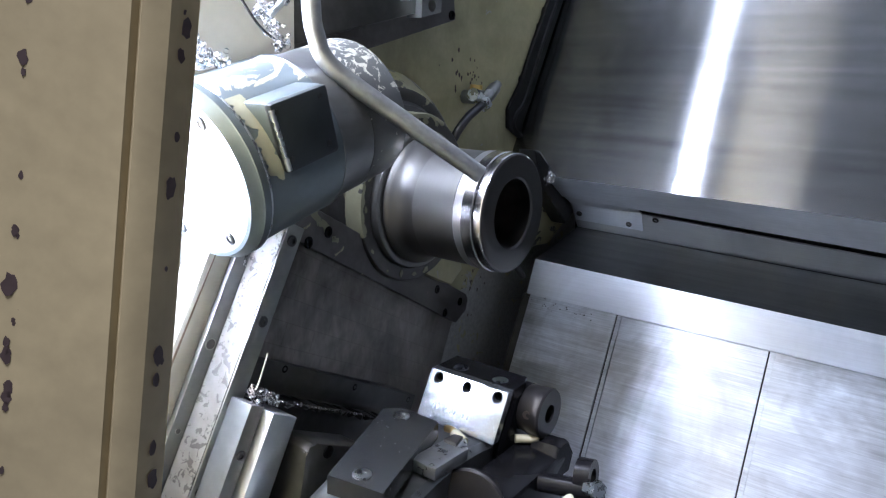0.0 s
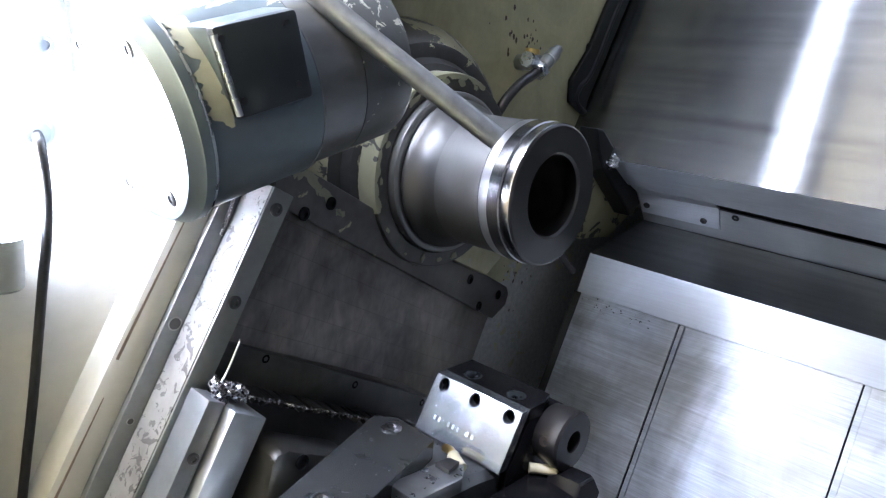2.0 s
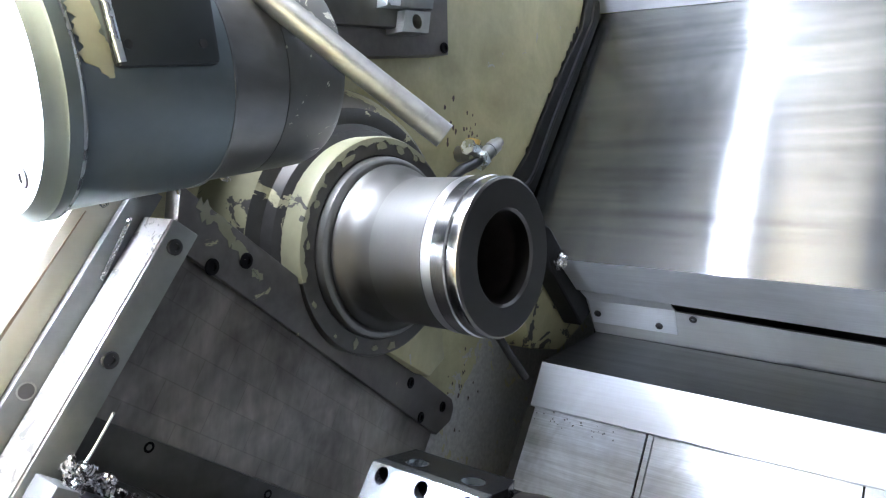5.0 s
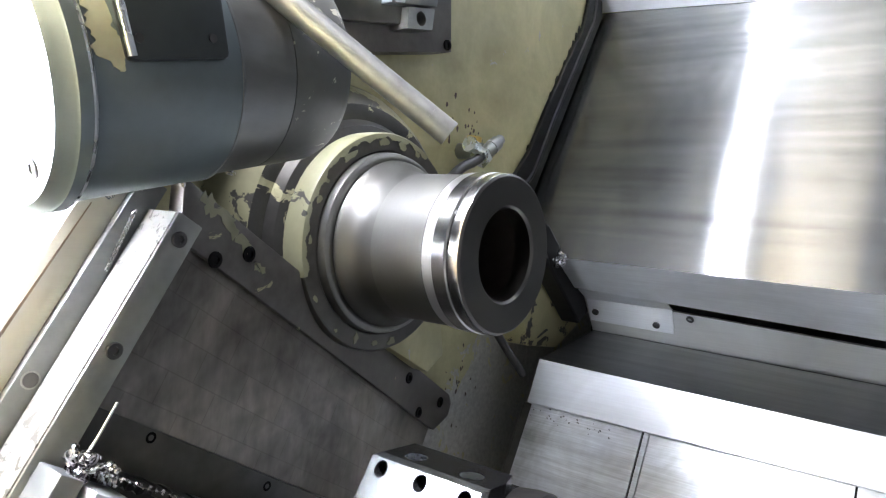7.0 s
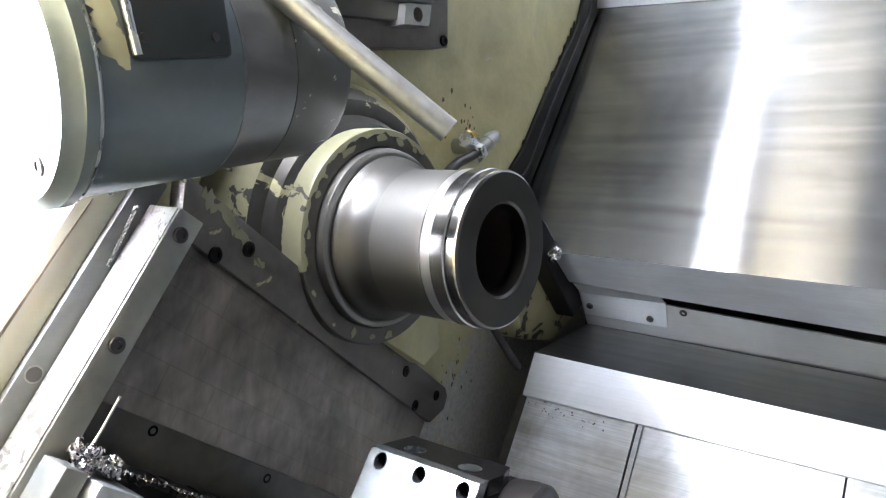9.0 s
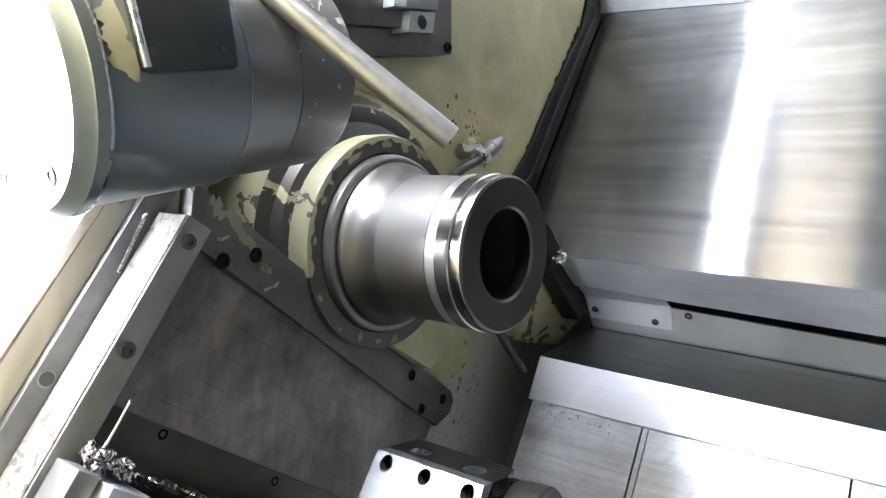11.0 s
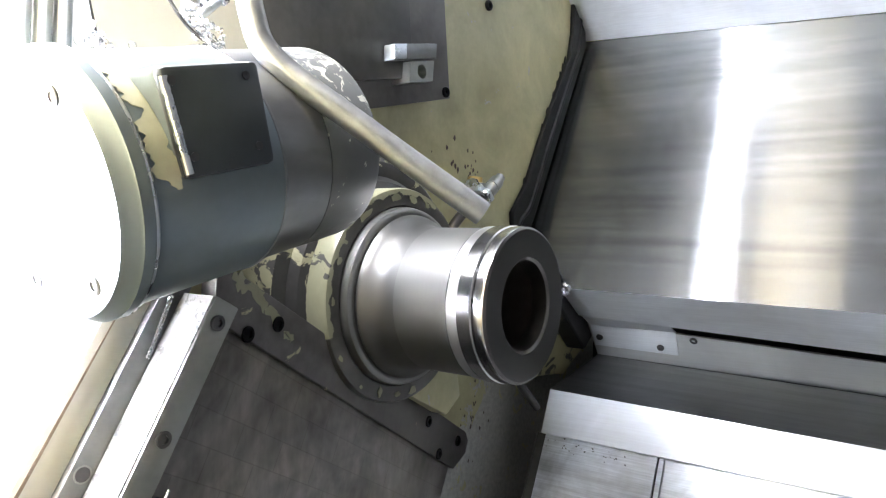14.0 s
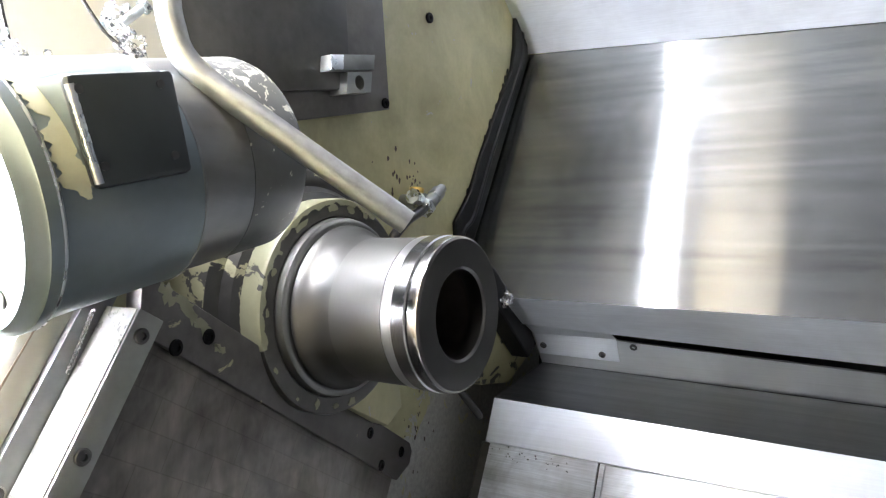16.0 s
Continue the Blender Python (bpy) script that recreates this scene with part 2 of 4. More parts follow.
# Black without gloss: the shade inside drilled holes is put into the colour.
hole_shade_black = material("hole_shade_matt", (0.003, 0.003, 0.003), 0.9, 0, 0.2, 90, 0.02, spec=0.0)
holder_steel = material("oily_holder_steel", (0.30, 0.31, 0.32), 0.3, 0.9, 0.12, 90, 0.05, stain=0.3)
roof_grey = material("dull_grey_casing_sheet", (0.12, 0.12, 0.115), 0.6, 0, 0.08, 60, 0.03, stain=0.3)
shop_grey = material("workshop_plaster", (0.45, 0.45, 0.43), 0.8, 0, 0.05, 20, 0.05)

# ---- mesh helpers ----


def mesh_of(name, bm, mat, smooth=False):
    me = bpy.data.meshes.new(name)
    bmesh.ops.recalc_face_normals(bm, faces=bm.faces)
    uv = bm.loops.layers.uv.new("along")
    for f in bm.faces:
        for lp in f.loops:
            c = lp.vert.co
            lp[uv].uv = (c.x, 0.42 * c.y + 0.907 * c.z if abs(f.normal.y) > 0.35 or abs(f.normal.x) > 0.7 else c.y)
    bm.to_mesh(me)
    bm.free()
    me.materials.append(mat)
    if smooth:
        for p in me.polygons:
            p.use_smooth = True
        me.set_sharp_from_angle(angle=radians(32))
    return me


def thing(name, label, category, at=(0, 0, 0), group="", kind=""):
    ob = new(name)
    ob.empty_display_size = 0.01
    ob.location = at
    return tagged(ob, label, category, group, kind)


def part(name, bm, mat, parent=None, label="", smooth=True):
    ob = new(name, mesh_of(name, bm, mat, smooth))
    if parent is not None:
        ob.parent = parent
        if parent.parent is None:
            ob.matrix_parent_inverse = Matrix.Translation(-parent.location)
    if label:
        ob["label"] = label
    return ob


def setting(name, bm, mat, label, category, smooth=False):
    return tagged(part(name, bm, mat, None, "", smooth), label, category, "", "structure")


def box(lo, hi, bevel=0.0, m=None, bm=None):
    bm = bm or bmesh.new()
    made = bmesh.ops.create_cube(bm, size=1)["verts"]
    lo, hi = Vector(lo), Vector(hi)
    for v in made:
        v.co = Vector([lo[i] + (v.co[i] + 0.5) * (hi[i] - lo[i]) for i in range(3)])
    if bevel:
        es = list({e for v in made for e in v.link_edges})
        made = [v for f in bmesh.ops.bevel(bm, geom=es, offset=bevel, segments=2, affect="EDGES", profile=0.5)["faces"] for v in f.verts]
        made = list(bm.verts) if m else made
    if m:
        bmesh.ops.transform(bm, matrix=m, verts=list(bm.verts))
    return bm


def poly_x(points, x0, x1, bevel=0.0):
    """Plate in the plane of the wall: outline in (y, z), from x0 to x1."""
    bm = bmesh.new()
    f = bm.faces.new([bm.verts.new((x0, y, z)) for y, z in points])
    up = bmesh.ops.extrude_face_region(bm, geom=[f])["geom"]
    for v in up:
        if isinstance(v, bmesh.types.BMVert):
            v.co.x = x1
    if bevel:
        bmesh.ops.bevel(bm, geom=list(bm.edges), offset=bevel, segments=2, affect="EDGES", profile=0.5)
    return bm


def prism(points, axis, bevel=0.0):
    """Polygon of 3D points pushed along a vector."""
    bm = bmesh.new()
    a = Vector(axis)
    f = bm.faces.new([bm.verts.new(p) for p in points])
    up = bmesh.ops.extrude_face_region(bm, geom=[f])["geom"]
    for v in up:
        if isinstance(v, bmesh.types.BMVert):
            v.co += a
    if bevel:
        bmesh.ops.bevel(bm, geom=list(bm.edges), offset=bevel, segments=2, affect="EDGES", profile=0.5)
    return bm


def sheet(profile, x0, x1, thick=0.003, end=None):
    """Folded sheet metal: a line of (y, z) with thickness behind it (to its left as it runs), from x0 to x1."""
    n = len(profile)
    bm = bmesh.new()
    rows = []
    for x, line in ((x0, profile), (x1, end or profile)):
        ps = [Vector(p) for p in line]
        back = []
        for i, p in enumerate(ps):
            ns = []
            for a, b in ((i - 1, i), (i, i + 1)):
                if 0 <= a and b < n:
                    d = (ps[b] - ps[a]).normalized()
                    ns.append(Vector((-d.y, d.x)))
            k = sum(ns, Vector((0, 0))).normalized()
            back.append(p + k * thick / max(k.dot(ns[0]), 0.4))
        rows.append([bm.verts.new((x, p.x, p.y)) for p in ps + back[::-1]])
    m = 2 * n
    r, s = rows
    for i in range(m):
        bm.faces.new((r[i], r[(i + 1) % m], s[(i + 1) % m], s[i]))
    for r in rows:
        for i in range(n - 1):
            bm.faces.new((r[i], r[i + 1], r[m - 2 - i], r[m - 1 - i]))
    return bm


def lathe(profile, at=(0, 0, 0), axis=(1, 0, 0), seg=96, wave=None):
    """Turn (along, radius) pairs round an axis."""
    bm = bmesh.new()
    q = Vector((1, 0, 0)).rotation_difference(Vector(axis)).to_matrix()
    rings = []
    for a, r in profile:
        if r < 1e-6:
            rings.append([bm.verts.new(Vector(at) + q @ Vector((a, 0, 0)))])
        else:
            rings.append([bm.verts.new(Vector(at) + q @ Vector((a, r * math.cos(2 * math.pi * i / seg), r * math.sin(2 * math.pi * i / seg)))) for i in range(seg)])
    for r, s in zip(rings, rings[1:]):
        for i in range(seg):
            j = (i + 1) % seg
            if len(r) == 1 and len(s) == 1:
                continue
            if len(r) == 1:
                bm.faces.new((r[0], s[i], s[j]))
            elif len(s) == 1:
                bm.faces.new((r[i], r[j], s[0]))
            else:
                bm.faces.new((r[i], r[j], s[j], s[i]))
    return bm


def tube(points, radius, seg=20, hollow=0.0, smooth_steps=8):
    """Round tube along a smooth line through the points; hollow: the bore's radius at its end."""
    ps = [Vector(p) for p in points]
    line = []
    for i in range(len(ps) - 1):
        p0, p1, p2, p3 = ps[max(i - 1, 0)], ps[i], ps[i + 1], ps[min(i + 2, len(ps) - 1)]
        for k in range(smooth_steps):
            t = k / smooth_steps
            line.append(0.5 * (2 * p1 + (p2 - p0) * t + (2 * p0 - 5 * p1 + 4 * p2 - p3) * t * t + (3 * p1 - p0 - 3 * p2 + p3) * t ** 3))
    line.append(ps[-1])
    bm = bmesh.new()
    rings = []
    n = None
    for i, p in enumerate(line):
        d = (line[min(i + 1, len(line) - 1)] - line[max(i - 1, 0)]).normalized()
        n = (n - d * n.dot(d)).normalized() if n else d.orthogonal().normalized()
        b = d.cross(n)
        rings.append([bm.verts.new(p + radius * (n * math.cos(2 * math.pi * k / seg) + b * math.sin(2 * math.pi * k / seg))) for k in range(seg)])
    if hollow:
        c = line[-1]
        rings.append([bm.verts.new(c + (v.co - c) * hollow / radius) for v in rings[-1]])
        d = (line[-1] - line[-2]).normalized()
        rings.append([bm.verts.new(v.co - d * radius * 2) for v in rings[-1]])
    for r, s in zip(rings, rings[1:]):
        for k in range(seg):
            j = (k + 1) % seg
            bm.faces.new((r[k], r[j], s[j], s[k]))
    bm.faces.new(rings[0][::-1])
    bm.faces.new(rings[-1])
    return bm


def socket_screw(parent, at, axis, r=0.0065, h=0.004, mat=None, hexa=True, name="screw"):
    """Cap screw: bevelled round head with a hexagonal socket."""
    s = r * 0.5
    pr = [(0, 0), (0, r), (h * 0.75, r), (h, r * 0.86), (h, s), (h * 0.3, s), (h * 0.3, 0)]
    return part(name, lathe(pr, at, axis, 24 if not hexa else 24), mat or screw_steel, parent)


def slant(x, u, w):
    """Place on the slanted cover: u up along it, w across it to the back."""
    return Vector((x, 0.457 * u + 0.889 * w, 0.889 * u - 0.457 * w))




def drilled(outer, holes, place, depth, seg=24):
    """Flat plate with round holes through it: outline and holes in its plane, put in the world by place(a, b), depth: its thickness as a vector."""
    bm = bmesh.new()
    loops = [outer] + [[(a + r * math.cos(2 * math.pi * k / seg), b + r * math.sin(2 * math.pi * k / seg)) for k in range(seg)] for a, b, r in holes]
    edges = []
    for lp in loops:
        vs = [bm.verts.new(place(a, b)) for a, b in lp]
        edges += [bm.edges.new((vs[i], vs[(i + 1) % len(vs)])) for i in range(len(vs))]
    bmesh.ops.triangle_fill(bm, use_beauty=True, edges=edges)
    up = bmesh.ops.extrude_face_region(bm, geom=list(bm.faces))["geom"]
    for v in up:
        if isinstance(v, bmesh.types.BMVert):
            v.co += Vector(depth)
    return bm


def swarf(name, places, label, count=14, spread=0.008, size=0.004, wire=0.0005, seed=1, mat=None):
    """Curls and slivers of cut metal heaped round some places."""
    rnd = random.Random(seed)
    bm = bmesh.new()
    for c in places:
        for _ in range(count):
            p = Vector(c) + Vector([rnd.gauss(0, spread) * 0.6 for _ in range(3)])
            ax = Vector([rnd.gauss(0, 1) for _ in range(3)]).normalized()
            e1 = ax.orthogonal().normalized()
            e2 = ax.cross(e1)
            r, turns, pitch = size * rnd.uniform(0.3, 0.9), rnd.uniform(0.5, 2.2), size * rnd.uniform(0.2, 1.2)
            n, prev = int(10 * turns) + 3, None
            for k in range(n):
                a = 2 * math.pi * turns * k / (n - 1)
                q = p + (e1 * math.cos(a) + e2 * math.sin(a)) * r + ax * pitch * k / n
                w = wire * rnd.uniform(1.0, 2.6)
                vs = [bm.verts.new(q + ax * w), bm.verts.new(q + e1 * w * 0.4), bm.verts.new(q - ax * w)]
                if prev:
                    for i in range(3):
                        bm.faces.new((prev[i], prev[(i + 1) % 3], vs[(i + 1) % 3], vs[i]))
                prev = vs
    return tagged(part(name, bm, mat or swarf_steel, None, "", False), label, "swarf", "", "stuff")

# ---- headstock wall and enclosure ----
WALL = -0.046
setting("wall_headstock", poly_x([(-0.62, -0.75), (0.75, -0.75), (0.75, 0.80), (-0.62, 0.80)], WALL - 0.05, WALL),
        paint_wall, "cream painted machine wall, oily, bare metal low down", "wall")
edge = [slant(0, u, -0.258) for u in (-0.80, -0.06)]
setting("wall_side_sheet", poly_x([(-0.62, -0.75), (edge[0].y, edge[0].z), (edge[1].y, edge[1].z), (-0.17, 0.13), (-0.17, 0.80), (-0.62, 0.80)], WALL + 0.0005, -0.002),
        white_sheet, "pale painted side sheet with rust streaks", "wall")


# ---- back covers ----
upper = [(0.546, 0.408), (0.333, 0.003), (0.392, -0.0345)]
upper_end = [(0.519, 0.300), (0.334, -0.021), (0.470, -0.105)]
main = setting("cover_upper", sheet(upper[:2], -0.0457, 1.5, 0.003, end=upper_end[:2]), stainless, "large brushed stainless cover panel folded along its bottom", "cover panel")
part("folded_lip", sheet(upper[1:], -0.0457, 1.5, 0.003, end=upper_end[1:]), stainless_band, main, "satin folded lip")
setting("cover_top", sheet([(0.24, 0.640), (0.545, 0.4085)], -0.0457, 1.5, 0.003, end=[(0.22, 0.54), (0.518, 0.3005)]), stainless_band, "satin stainless top panel, lamp reflection in its colour", "cover panel")
chan = [(0.395, -0.028), (0.432, -0.050), (0.467, -0.1005), (0.316, -0.133), (0.295, -0.187), (0.302, -0.190)]
chan_end = [(y, z - k) for (y, z), k in zip(chan, (0.015, 0.025, 0.038, 0.03, 0.008, 0.008))]
# Upper edge cut low: the open gap stands in for shade below the lip.
setting("cover_channel", sheet([(0.4260, -0.0483), (0.467, -0.1000)], 0.03, 0.75, 0.003, end=[(0.4480, -0.0840), (0.4744, -0.1188)]), channel_steel, "folded satin stainless channel under the upper panel", "way cover")
setting("cover_channel_end", sheet([(0.4480, -0.0840), (0.4744, -0.1188)], 0.7502, 1.5, 0.003, end=[(0.4600, -0.1100), (0.482, -0.1385)]), channel_steel, "folded satin stainless channel beyond the joint", "way cover")
# Added dark sheet that gives this gap the tone of shade.
setting("channel_shade_sheet", sheet([(0.440, -0.030), (0.488, -0.094)], 0.03, 1.5, 0.003, end=[(0.452, -0.066), (0.500, -0.130)]), darkened_steel, "added dark sheet for the shade under the lip", "way cover")
setting("cover_ledge", sheet(chan[2:4], 0.03, 1.5, 0.003, end=chan_end[2:4]), darkened_steel, "stainless ledge with its dark reflection in the colour", "way cover")
setting("cover_band", sheet(chan[3:], 0.03, 1.5, 0.003, end=chan_end[3:]), stainless_band, "satin stainless band with folded edge, lamp reflection in its colour", "way cover")
DOWN = Vector((-0.42, -0.907))
seams = [0.034, 0.185, 0.400, 0.640, 0.9, 1.2]
for i, (a, b) in enumerate(zip(seams, seams[1:])):
    p = Vector((0.3025 + 0.0015 * (i % 2), -0.180))
    pan = setting("cover_lower_%d" % (i + 1), sheet([p, p + DOWN * 0.5], a + 0.0012, b - 0.0012, 0.003), stainless_worn,
                  "scuffed brushed stainless lower cover panel", "cover panel")
    q = p + Vector((-0.907, 0.42)) * 0.0025
    part("seam_bead", sheet([q + DOWN * 0.012, q + DOWN * 0.5], b + 0.0022, b + 0.0082, 0.0024), stainless_worn, pan, "raised seam bead")
part("edge_strip", sheet([Vector((0.302, -0.190)), Vector((0.302, -0.190)) + DOWN * 0.5], 0.021, 0.0335, 0.006), dark_steel, bpy.data.objects["cover_lower_1"], "dark edge strip")

brk = thing("joint_bracket", "small stainless bracket screwed across the cover joint", "bracket", (0.1, 0.44, -0.06))
part("bracket_plate", prism([(0.0340, 0.4262, -0.0522), (0.1590, 0.4264, -0.0524), (0.1555, 0.4540, -0.0872), (0.0330, 0.4520, -0.0847)], (0, 0.0022, 0.0017), 0.0005), stainless_band, brk)
part("bracket_tab", sheet([(0.3990, -0.0400), (0.4258, -0.0526)], 0.0345, 0.1585, 0.0014), stainless_band, brk, "thin tab tucked under the lip")
for x, y, z in ((0.0440, 0.4405, -0.0704), (0.1330, 0.4460, -0.0770)):
    socket_screw(brk, (x, y, z), (0, -0.78, -0.62), 0.0050, 0.0028)
for x in (0.0690, 0.1630):
    part("spot_weld", lathe([(0, 0.0052), (0.0004, 0.0050), (0.0002, 0.0030), (0.0002, 0)], (x, 0.3835, -0.0294), (0, -0.54, -0.84), 20), strip_steel, brk, "dull grey spot weld")
lone = thing("cover_screw", "small dark socket screw in the way cover", "screw", (0.177, 0.443, -0.064))
socket_screw(lone, (0.1810, 0.4362, -0.0617), (0, -0.78, -0.62), 0.0052, 0.0028)

seal = [(0.487, 0.560), (0.487, 0.405), (0.478, 0.362), (0.444, 0.309), (0.389, 0.216), (0.355, 0.150), (0.318, 0.105), (0.322, 0.074), (0.412, 0.033), (0.461, -0.015),
        (0.500, -0.016), (0.452, 0.024), (0.365, 0.064), (0.368, 0.080), (0.391, 0.120), (0.447, 0.227), (0.508, 0.343), (0.536, 0.397), (0.530, 0.430), (0.530, 0.560)]
strip_ob = tagged(part("rubber_seal", poly_x(seal, WALL, -0.0385, 0.002), rubber, None, "", False), "black rubber seal along the edge of the cover panel", "seal")
part("seal_bead", tube([(-0.0400, y, z) for y, z in ((0.508, 0.560), (0.511, 0.402), (0.492, 0.352), (0.419, 0.221), (0.368, 0.120), (0.342, 0.096), (0.344, 0.071), (0.434, 0.028), (0.476, -0.012))], 0.0042, 10), rubber, strip_ob, "rounded bead of the seal")
rnd = random.Random(23)
for k in range(13):
    f = rnd.random()
    y, z, r = 0.357 + 0.120 * f, 0.146 + 0.214 * f, rnd.uniform(0.003, 0.009)
    pts = [(y - 0.001 + r * 0.55 * math.cos(2 * math.pi * i / 9) * rnd.uniform(0.6, 1.2), z + r * 1.3 * math.sin(2 * math.pi * i / 9) * rnd.uniform(0.6, 1.2)) for i in range(9)]
    part("torn_lump", poly_x(pts, WALL, WALL + 0.0020), rubber, strip_ob, "torn lump of old sealant")
low = [(0.288, 0.046), (0.310, 0.043), (0.335, 0.024), (0.459, -0.048), (0.446, -0.072), (0.421, -0.090), (0.323, -0.013), (0.304, 0.012)]
tagged(part("rubber_flap", poly_x(low, 0.0005, 0.030, 0.003), rubber, None, "", False), "bent black rubber flap at the cover corner", "rubber flap")

swarf("swarf_crumbs", [(0.05 + 0.018 * k, 0.290 - 0.0005 * k, -0.197) for k in range(6)], "dark crumbs of swarf under the cover band", 5, 0.007, 0.0009, 0.0003, 21, black_oxide)
swarf("swarf_clump", [(0.034, 0.331, -0.004), (0.044, 0.330, 0.002)], "clump of bright swarf at the cover corner", 16, 0.005, 0.0045, 0.0006, 22)

# ---- spindle ----
spindle = thing("spindle", "ground steel spindle nose with polished grooved ring and dark bore", "spindle", (WALL, 0, 0))
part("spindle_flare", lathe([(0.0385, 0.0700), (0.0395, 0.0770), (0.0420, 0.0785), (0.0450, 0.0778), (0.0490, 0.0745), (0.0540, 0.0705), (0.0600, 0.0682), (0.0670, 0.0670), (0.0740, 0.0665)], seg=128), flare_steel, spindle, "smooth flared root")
part("spindle_body", lathe([(0.0740, 0.0665), (0.1295, 0.0665), (0.1298, 0.050)], seg=128), spindle_steel, spindle)
part("collar", lathe([(-0.03, 0.086), (0.0340, 0.086), (0.0375, 0.0850), (0.0392, 0.0825), (0.0395, 0.0800), (0.0388, 0.0780), (0.0380, 0.0700)], seg=128), collar_dark, spindle, "oily grey steel collar")
part("nose_ring", lathe([(0.1303, 0.05), (0.1303, 0.0665), (0.1318, 0.068), (0.1415, 0.0682)], seg=128), ring_satin, spindle, "satin pale steel ring")
part("nose_ring", lathe([(0.1415, 0.0682), (0.1420, 0.0687), (0.1545, 0.0687), (0.1555, 0.0675), (0.1555, 0.06)], seg=128), polished, spindle, "polished steel ring")
part("face_ring", lathe([(0.1570, 0.055), (0.1570, 0.0665), (0.1580, 0.0682), (0.1650, 0.0682), (0.1665, 0.0675)], seg=128), polished, spindle, "polished steel ring")
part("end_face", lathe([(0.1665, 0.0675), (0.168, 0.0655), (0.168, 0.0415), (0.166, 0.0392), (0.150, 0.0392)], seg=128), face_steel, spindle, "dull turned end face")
part("bore", lathe([(0.1505, 0.0390), (0.09, 0.0390), (0.085, 0.030), (0.06, 0.030), (0.06, 0)]), bore_dark, spindle, "dark bore")

head = thing("headstock", "cream painted headstock boss with flaking paint round the spindle", "headstock", (WALL, 0, 0))
part("boss", lathe([(WALL, 0.158), (-0.034, 0.155), (-0.020, 0.146), (-0.012, 0.140), (-0.006, 0.133)]), paint_chipped, head)
part("boss_recess", lathe([(-0.006, 0.133), (-0.0045, 0.128), (-0.0050, 0.118), (0.0030, 0.112), (0.0060, 0.104)]), flange_dark, head, "bare dark recess with paint scraps")
part("flange_side", lathe([(0.0060, 0.1040), (0.0270, 0.1040), (0.0295, 0.1030), (0.0300, 0.1015)]), bare_dark, head, "bare dark flange rim")
part("flange_face", lathe([(0.0300, 0.1015), (0.0302, 0.0880), (0.0280, 0.0860)]), bare_dark, head, "bare dark flange face")


def turned(x, r, a):
    return Vector((x, r * math.cos(a), r * math.sin(a)))


# cream paint left on the rim, with a ragged front border
rnd = random.Random(31)
rim = bmesh.new()
prev = None
for k in range(181):
    a = radians(62 + 138 * k / 180)
    f = abs(k - 90) / 90
    lap = 0.0012 + 0.0042 * (0.5 + 0.5 * math.sin(k * 0.37) * math.cos(k * 0.143)) + rnd.uniform(0, 0.0016)
    back = 0.0065 + rnd.uniform(0, 0.0012) + (0.016 * max(0, f - 0.93) / 0.07)
    row = [rim.verts.new(turned(back, 0.1040, a)), rim.verts.new(turned(back, 0.1050, a)), rim.verts.new(turned(0.0275, 0.1050, a)),
           rim.verts.new(turned(0.0304, 0.1036, a)), rim.verts.new(turned(0.0308, 0.1030 - lap, a)), rim.verts.new(turned(0.0301, 0.1030 - lap, a))]
    if prev:
        for i in range(5):
            rim.faces.new((prev[i], prev[i + 1], row[i + 1], row[i]))
    prev = row
part("rim_paint", rim, paint_flange, head, "flaking cream paint on the flange rim")
for deg, r, lx, lr in ((128, 0.0945, 0.020, 0.0035), (149, 0.0955, 0.004, 0.0028), (160, 0.0950, 0.008, 0.0030), (182, 0.0950, 0.008, 0.0020), (213, 0.0985, 0.007, 0.0022), (236, 0.0990, 0.004, 0.0018),
                       (252, 0.0945, 0.006, 0.0055), (268, 0.0955, 0.010, 0.0030), (282, 0.0970, 0.012, 0.0040), (100, 0.0955, 0.014, 0.0040), (84, 0.0950, 0.012, 0.0045), (70, 0.0960, 0.008, 0.0030)):
    a0, n = radians(deg), 15
    pts = []
    for i in range(n):
        b = 2 * math.pi * i / n
        w = rnd.uniform(0.65, 1.15)
        pts.append(turned(0.0301, r + lr * math.sin(b) * w, a0 + lx / r * 0.5 * math.cos(b) * w))
    part("paint_scrap", prism(pts, (0.0006, 0, 0)), paint_plain, head, "scrap of cream paint")
part("web", prism([(WALL, 0.02, -0.098), (WALL, 0.103, -0.136), (WALL, 0.128, -0.118), (WALL, 0.11, -0.05), (WALL, 0.05, -0.05)], (0.060, 0, 0), 0.002), paint_wall, head, "cream web under the flange")
part("web", poly_x([(0.335, -0.010), (0.373, -0.014), (0.475, -0.097), (0.416, -0.128), (0.335, -0.122), (0.313, -0.081), (0.330, -0.040)], WALL, 0.0, 0.002), paint_web, head, "flaking cream web beside the covers")

# ---- drain rod ----
rod = tube([(-0.047, 0.150, -0.060), (0.015, 0.152, -0.064), (0.044, 0.172, -0.083), (0.050, 0.203, -0.112), (0.055, 0.234, -0.141)], 0.0048, 16)
tagged(part("drain_rod", rod, dark_steel), "short dark steel rod standing out of the wall", "rod")

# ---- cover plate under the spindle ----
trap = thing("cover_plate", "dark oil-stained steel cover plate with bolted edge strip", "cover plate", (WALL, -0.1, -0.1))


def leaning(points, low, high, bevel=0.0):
    """Plate on the cover's tilted plane, placed to fit the camera's view: outline in (y, z), between two heights over
    it.
    """
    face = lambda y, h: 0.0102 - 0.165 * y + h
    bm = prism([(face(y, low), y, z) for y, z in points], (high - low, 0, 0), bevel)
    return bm


